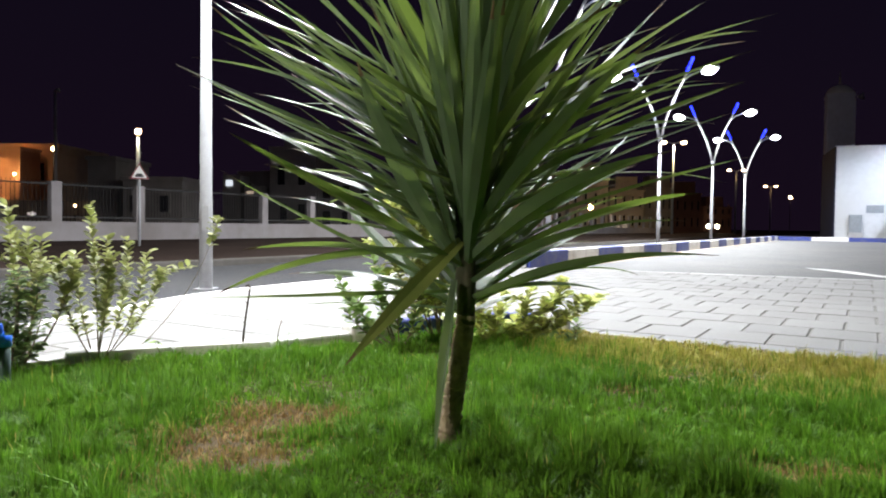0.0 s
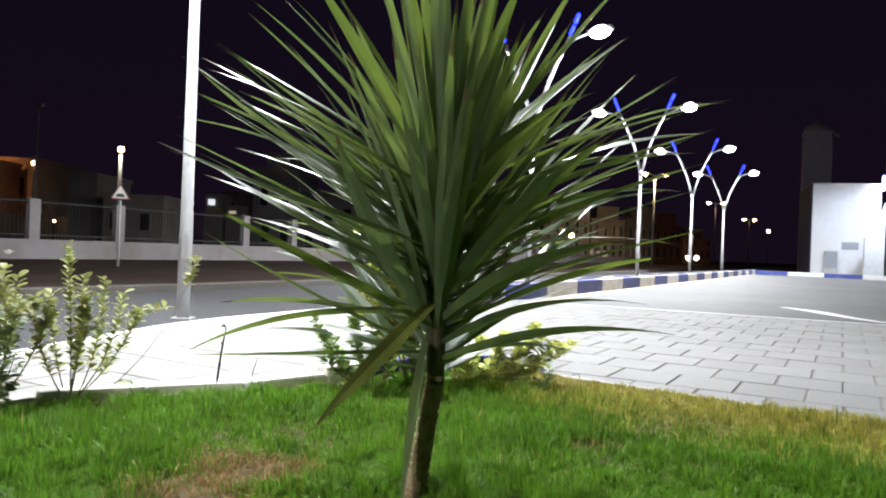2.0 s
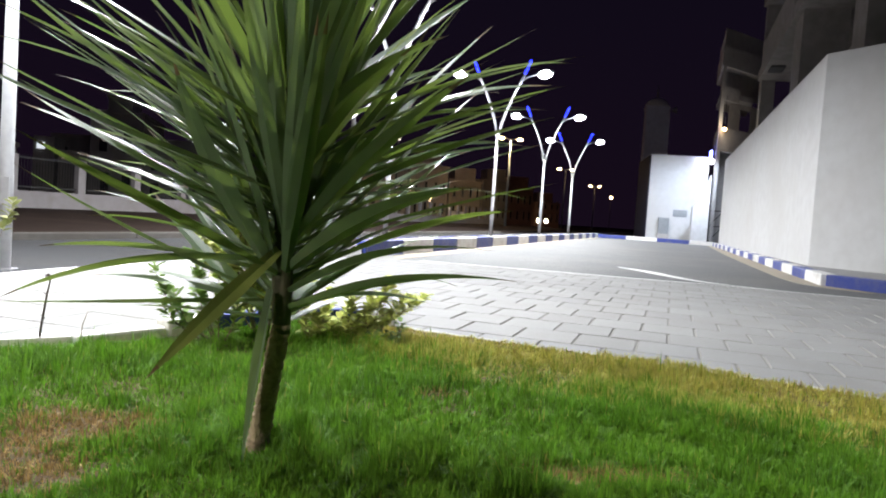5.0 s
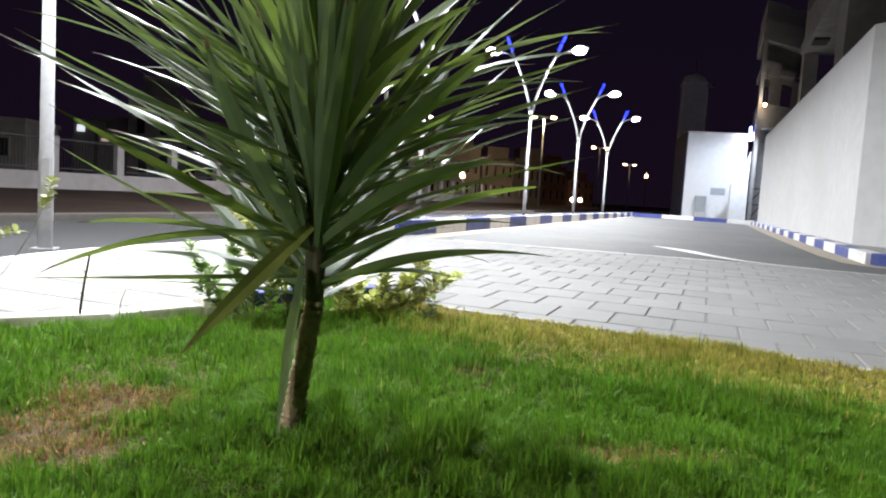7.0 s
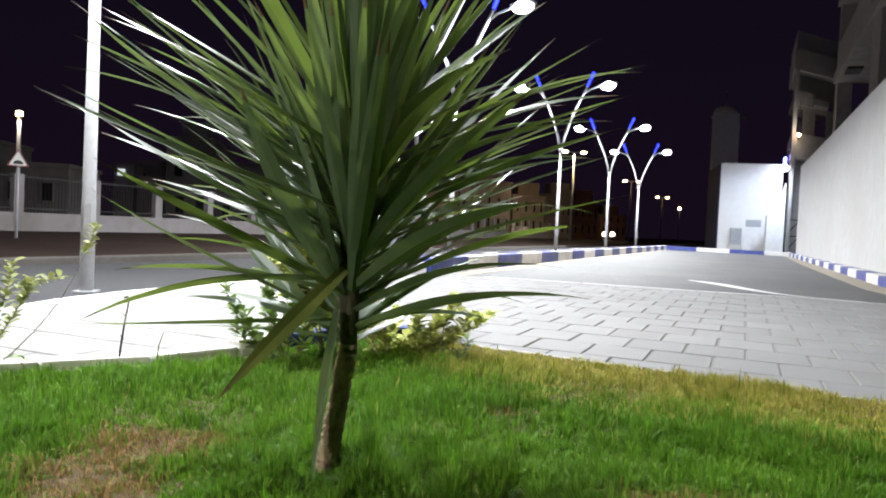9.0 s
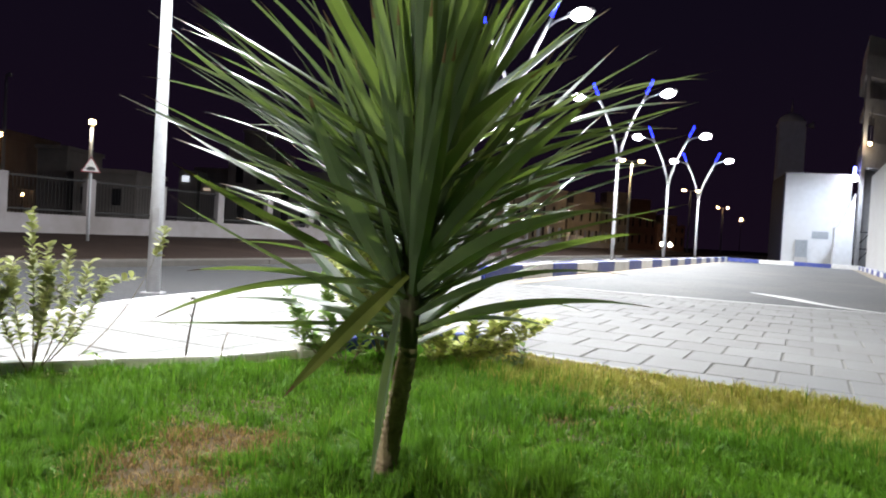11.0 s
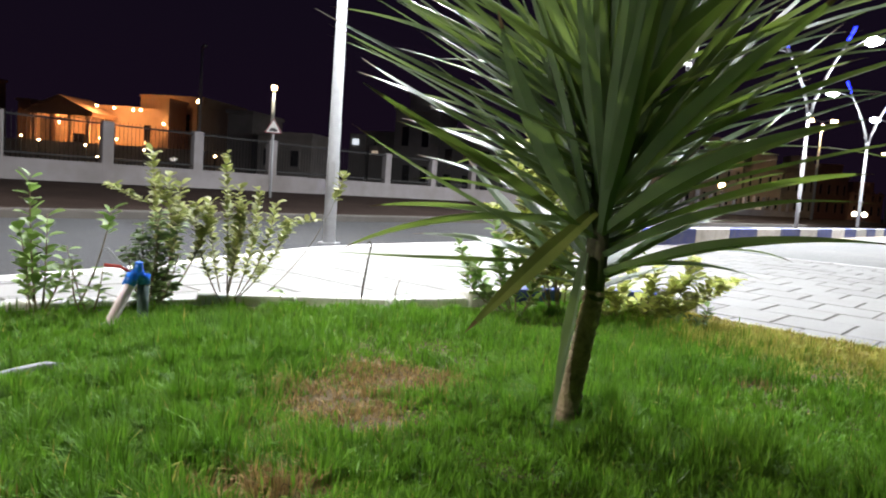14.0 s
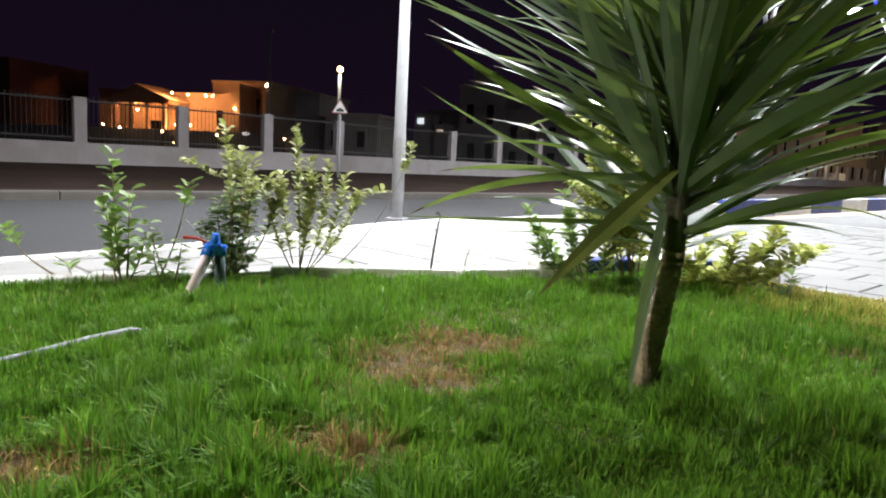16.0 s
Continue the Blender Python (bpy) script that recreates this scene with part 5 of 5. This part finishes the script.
glow_ball((0.148 * 68, 67.5, 7.9), 0.2, glow("roof_lamp_glow", (1.0, 0.85, 0.7), 6), "roof_lamp", "dim lamp on a house roof, lit", 0, post=8.0)
glow_ball((0.482 * 140, 140, 7.0), 0.3, WARM_GLOW, "distant_lamp", "tiny warm lamp in the far distance, lit", 0, post=7.1)


# ---- older road lamps far off ----
def tall_lamp(x, y, z, heads, lit=True, watts=0, colour=(1.0, 0.72, 0.42)):
    ob = thing("tall_street_lamp", (x, y, 0), "tall grey street lamp far off, " + ("lit warm" if lit else "unlit"), "street lamp", "older street lamps")
    bm = bmesh.new()
    tube(bm, [(x, y, -0.2), (x, y, z)], [0.13, 0.08], 8)
    part("pole", bm, GREY_BOX, ob)
    for s in heads:
        bm = bmesh.new()
        tube(bm, [(x, y, z - 0.1), (x + s * 0.6, y, z + 0.1), (x + s * 0.9, y, z + 0.1)], 0.05, 6)
        part("arm", bm, GREY_BOX, ob)
        bm = bmesh.new()
        box(bm, (x + s * 1.0, y, z + 0.02), (0.5, 0.34, 0.24) if s in (-1, 1) else (0.26, 0.24, 0.24), None, 0.07)
        part("lamp_head", bm, WARM_GLOW if lit else GREY_BOX, ob, "glowing warm head" if lit else "")
    if watts:
        sun_free_lamp("tall_lamp_light", (x, y - 0.2, z - 0.3), watts, 0.5, colour)
    return ob


tall_lamp(0.316 * 70, 70, 9.1, (-1, 1), watts=400)
tall_lamp(0.405 * 100, 100, 8.9, (-1, 1))
tall_lamp(0.454 * 135, 135, 8.8, (-1, 1))
tall_lamp(-0.561 * 45, 45, 9.0, (0.2,), lit=False)
tall_lamp(-0.443 * 35 - 0.0, 35, 5.15, (0.0,), watts=22, colour=(1.0, 0.85, 0.65))
tall_lamp(0.085 * 34, 34, 8.8, (0.1,), watts=250, colour=(1.0, 0.85, 0.68))
x, y = at_ratio(-0.564, 52)
glow_ball((x, y, 6.0), 0.16, WARM_GLOW, "post_lamp", "small warm lamp on a tall post, lit", 0, post=6.2)


# ---- parked cars ----
CAR = material("white_car_paint", (0.62, 0.62, 0.62), 0.25, second=(0.55, 0.55, 0.55), scale=2, spec=0.6)
TYRE = material("tyre_rubber", (0.02, 0.02, 0.02), 0.8, second=(0.03, 0.03, 0.03), scale=10)


def car(x, y, turn):
    ob = thing("car", (0, 0, 0), "white saloon car parked by the far houses", "car")
    prof = [(-2.1, 0.3), (-2.15, 0.75), (-1.9, 0.92), (-1.35, 0.98), (-0.75, 1.42), (0.55, 1.45), (1.15, 1.0), (1.95, 0.85), (2.12, 0.6), (2.1, 0.3)]
    bm = bmesh.new()
    a = [bm.verts.new((px, -0.82 if pz < 1.1 else -0.62, pz)) for px, pz in prof]
    b = [bm.verts.new((px, 0.82 if pz < 1.1 else 0.62, pz)) for px, pz in prof]
    bm.faces.new(a), bm.faces.new(b[::-1])
    for i in range(len(prof)):
        j = (i + 1) % len(prof)
        bm.faces.new((a[i], b[i], b[j], a[j]))
    bmesh.ops.recalc_face_normals(bm, faces=bm.faces)
    bmesh.ops.bevel(bm, geom=bm.edges[:], offset=0.05, segments=2, affect="EDGES")
    part("body", bm, CAR, ob, smooth=True)
    for s in (-1, 1):
        bm = bmesh.new()
        ps = [(-1.1, 1.02), (-0.68, 1.34), (0.5, 1.36), (0.95, 1.03)]
        bm.faces.new([bm.verts.new((px, s * (0.84 - (pz - 1.0) * 0.5), pz)) for px, pz in ps])
        part("side_window", bm, DARK_GLASS, ob)
        for wx in (-1.3, 1.3):
            bm = bmesh.new()
            tube(bm, [(wx, s * 0.7, 0.31), (wx, s * 0.86, 0.31)], 0.31, 16)
            wheel = part("wheel", bm, TYRE, ob)
            bm = bmesh.new()
            tube(bm, [(wx, s * 0.862, 0.31), (wx, s * 0.872, 0.31)], 0.19, 12)
            part("rim", bm, GREY_BOX, wheel)
        bm = bmesh.new()
        box(bm, (2.1, s * 0.6, 0.68), (0.08, 0.3, 0.12), None, 0.02)
        part("headlight", bm, SIGN_WHITE, ob)
    ob.matrix_world = pose(x, y, -0.14, 0, 0, turn)
    return ob


car(17.3, 71.5, 80)


# ---- pavers ----
PN, PD, GAP = 0.405, 0.493, 0.013
O0 = Vector((1.959, 4.306, 0))


def paver_mesh(w, d):
    bm = bmesh.new()
    c, h = 0.006, 0.05
    lo = [bm.verts.new((sx * w / 2, sy * d / 2, -h)) for sx, sy in ((-1, -1), (1, -1), (1, 1), (-1, 1))]
    mid = [bm.verts.new((sx * w / 2, sy * d / 2, -c)) for sx, sy in ((-1, -1), (1, -1), (1, 1), (-1, 1))]
    hi = [bm.verts.new((sx * (w / 2 - c), sy * (d / 2 - c), 0)) for sx, sy in ((-1, -1), (1, -1), (1, 1), (-1, 1))]
    bm.faces.new(hi)
    # sides and chamfers take the darker joint colour in place of shade
    for r0, r1 in ((lo, mid), (mid, hi)):
        for i in range(4):
            bm.faces.new((r0[i], r0[(i + 1) % 4], r1[(i + 1) % 4], r1[i])).material_index = 1
    me = bpy.data.meshes.new("paver")
    bm.to_mesh(me)
    bm.free()
    me.materials.append(PAVER)
    me.materials.append(JOINT_AND_SHADE)
    return me


shared = paver_mesh(PN - GAP, PD - GAP)
turn = Matrix(((N.x, D.x, 0, 0), (N.y, D.y, 0, 0), (0, 0, 1, 0), (0, 0, 0, 1)))
prng = random.Random(3)
full, cut = [], []
for j in range(-16, 26):
    for i in range(-22, 34):
        c = O0 + N * ((i + 0.5 + 0.5 * (j % 2)) * PN) + D * ((j + 0.5) * PD)
        if c.y < 0.2 or c.y > 15 or abs(c.x) > 1.5 + 0.95 * c.y:
            continue
        corners = [c + N * sx * PN / 2 + D * sy * PD / 2 for sx, sy in ((-1, -1), (1, -1), (1, 1), (-1, 1))]
        ins = [inside(q.x, q.y, PAVEMENT) for q in corners]
        inl = [inside(q.x, q.y, LAWN) for q in corners]
        if all(inl) or not any(ins):
            continue
        (full if all(ins) else cut).append((c, corners))
full.sort(key=lambda q: (q[0] - Vector((1.5, 3.0, 0))).length)
verts, faces = [], []
for k, (c, corners) in enumerate(full):
    dz = prng.uniform(-0.0025, 0.0015)
    if k < 300:
        ob = new("paver", shared)
        ob.parent = pavement
        ob.matrix_parent_inverse = pavement.matrix_world.inverted()
        ob.matrix_world = Matrix.Translation((c.x, c.y, dz)) @ turn @ pose(0, 0, 0, prng.uniform(-0.25, 0.25), prng.uniform(-0.25, 0.25), 0)
    else:
        cut.append((c, corners))
for c, corners in cut:
    poly = [c + (q - c) * 0.967 for q in corners]
    # trim at the pavement's border
    if not all(inside(q.x, q.y, PAVEMENT) for q in corners):
        best = None
        for border in (park_line, road_line):
            for (x0, y0), (x1, y1) in zip(border, border[1:]):
                dd = edge_distance(c.x, c.y, [(x0, y0), (x1, y1)])
                if best is None or dd < best[0]:
                    best = (dd, Vector((x0, y0, 0)), Vector((x1, y1, 0)))
        a, d = best[1], (best[2] - best[1]).normalized()
        n = Vector((-d.y, d.x, 0))
        test = Vector((1.5, 6.0, 0))
        if (test - a).dot(n) < 0:
            n = -n
        out = []
        for p, q in zip(poly, poly[1:] + poly[:1]):
            dp, dq = (p - a).dot(n) - 0.02, (q - a).dot(n) - 0.02
            if dp >= 0:
                out.append(p)
            if (dp >= 0) != (dq >= 0):
                out.append(p.lerp(q, dp / (dp - dq)))
        poly = out
    if len(poly) < 3:
        continue
    b = len(verts)
    z = prng.uniform(-0.0025, 0.001)
    m = sum(poly, Vector()) / len(poly)
    for q in poly:
        verts.append((q.x, q.y, -0.05))
    for q in poly:
        verts.append((q.x, q.y, z - 0.006))
    for q in poly:
        r2 = m + (q - m) * 0.97
        verts.append((r2.x, r2.y, z))
    n = len(poly)
    faces.append(tuple(b + 2 * n + i for i in range(n)))
    for lev in (0, n):
        for i in range(n):
            faces.append((b + lev + i, b + lev + (i + 1) % n, b + lev + n + (i + 1) % n, b + lev + n + i))
me = bpy.data.meshes.new("paver_field")
me.from_pydata(verts, [], faces)
me.materials.append(PAVER)
me.materials.append(JOINT_AND_SHADE)
# all but the top faces are darkened the same way, as painted shade
for p in me.polygons:
    p.material_index = 0 if p.normal.z > 0.9 else 1
field = new("paver_field", me)
field.parent = pavement
tagged(field, kind="stuff")
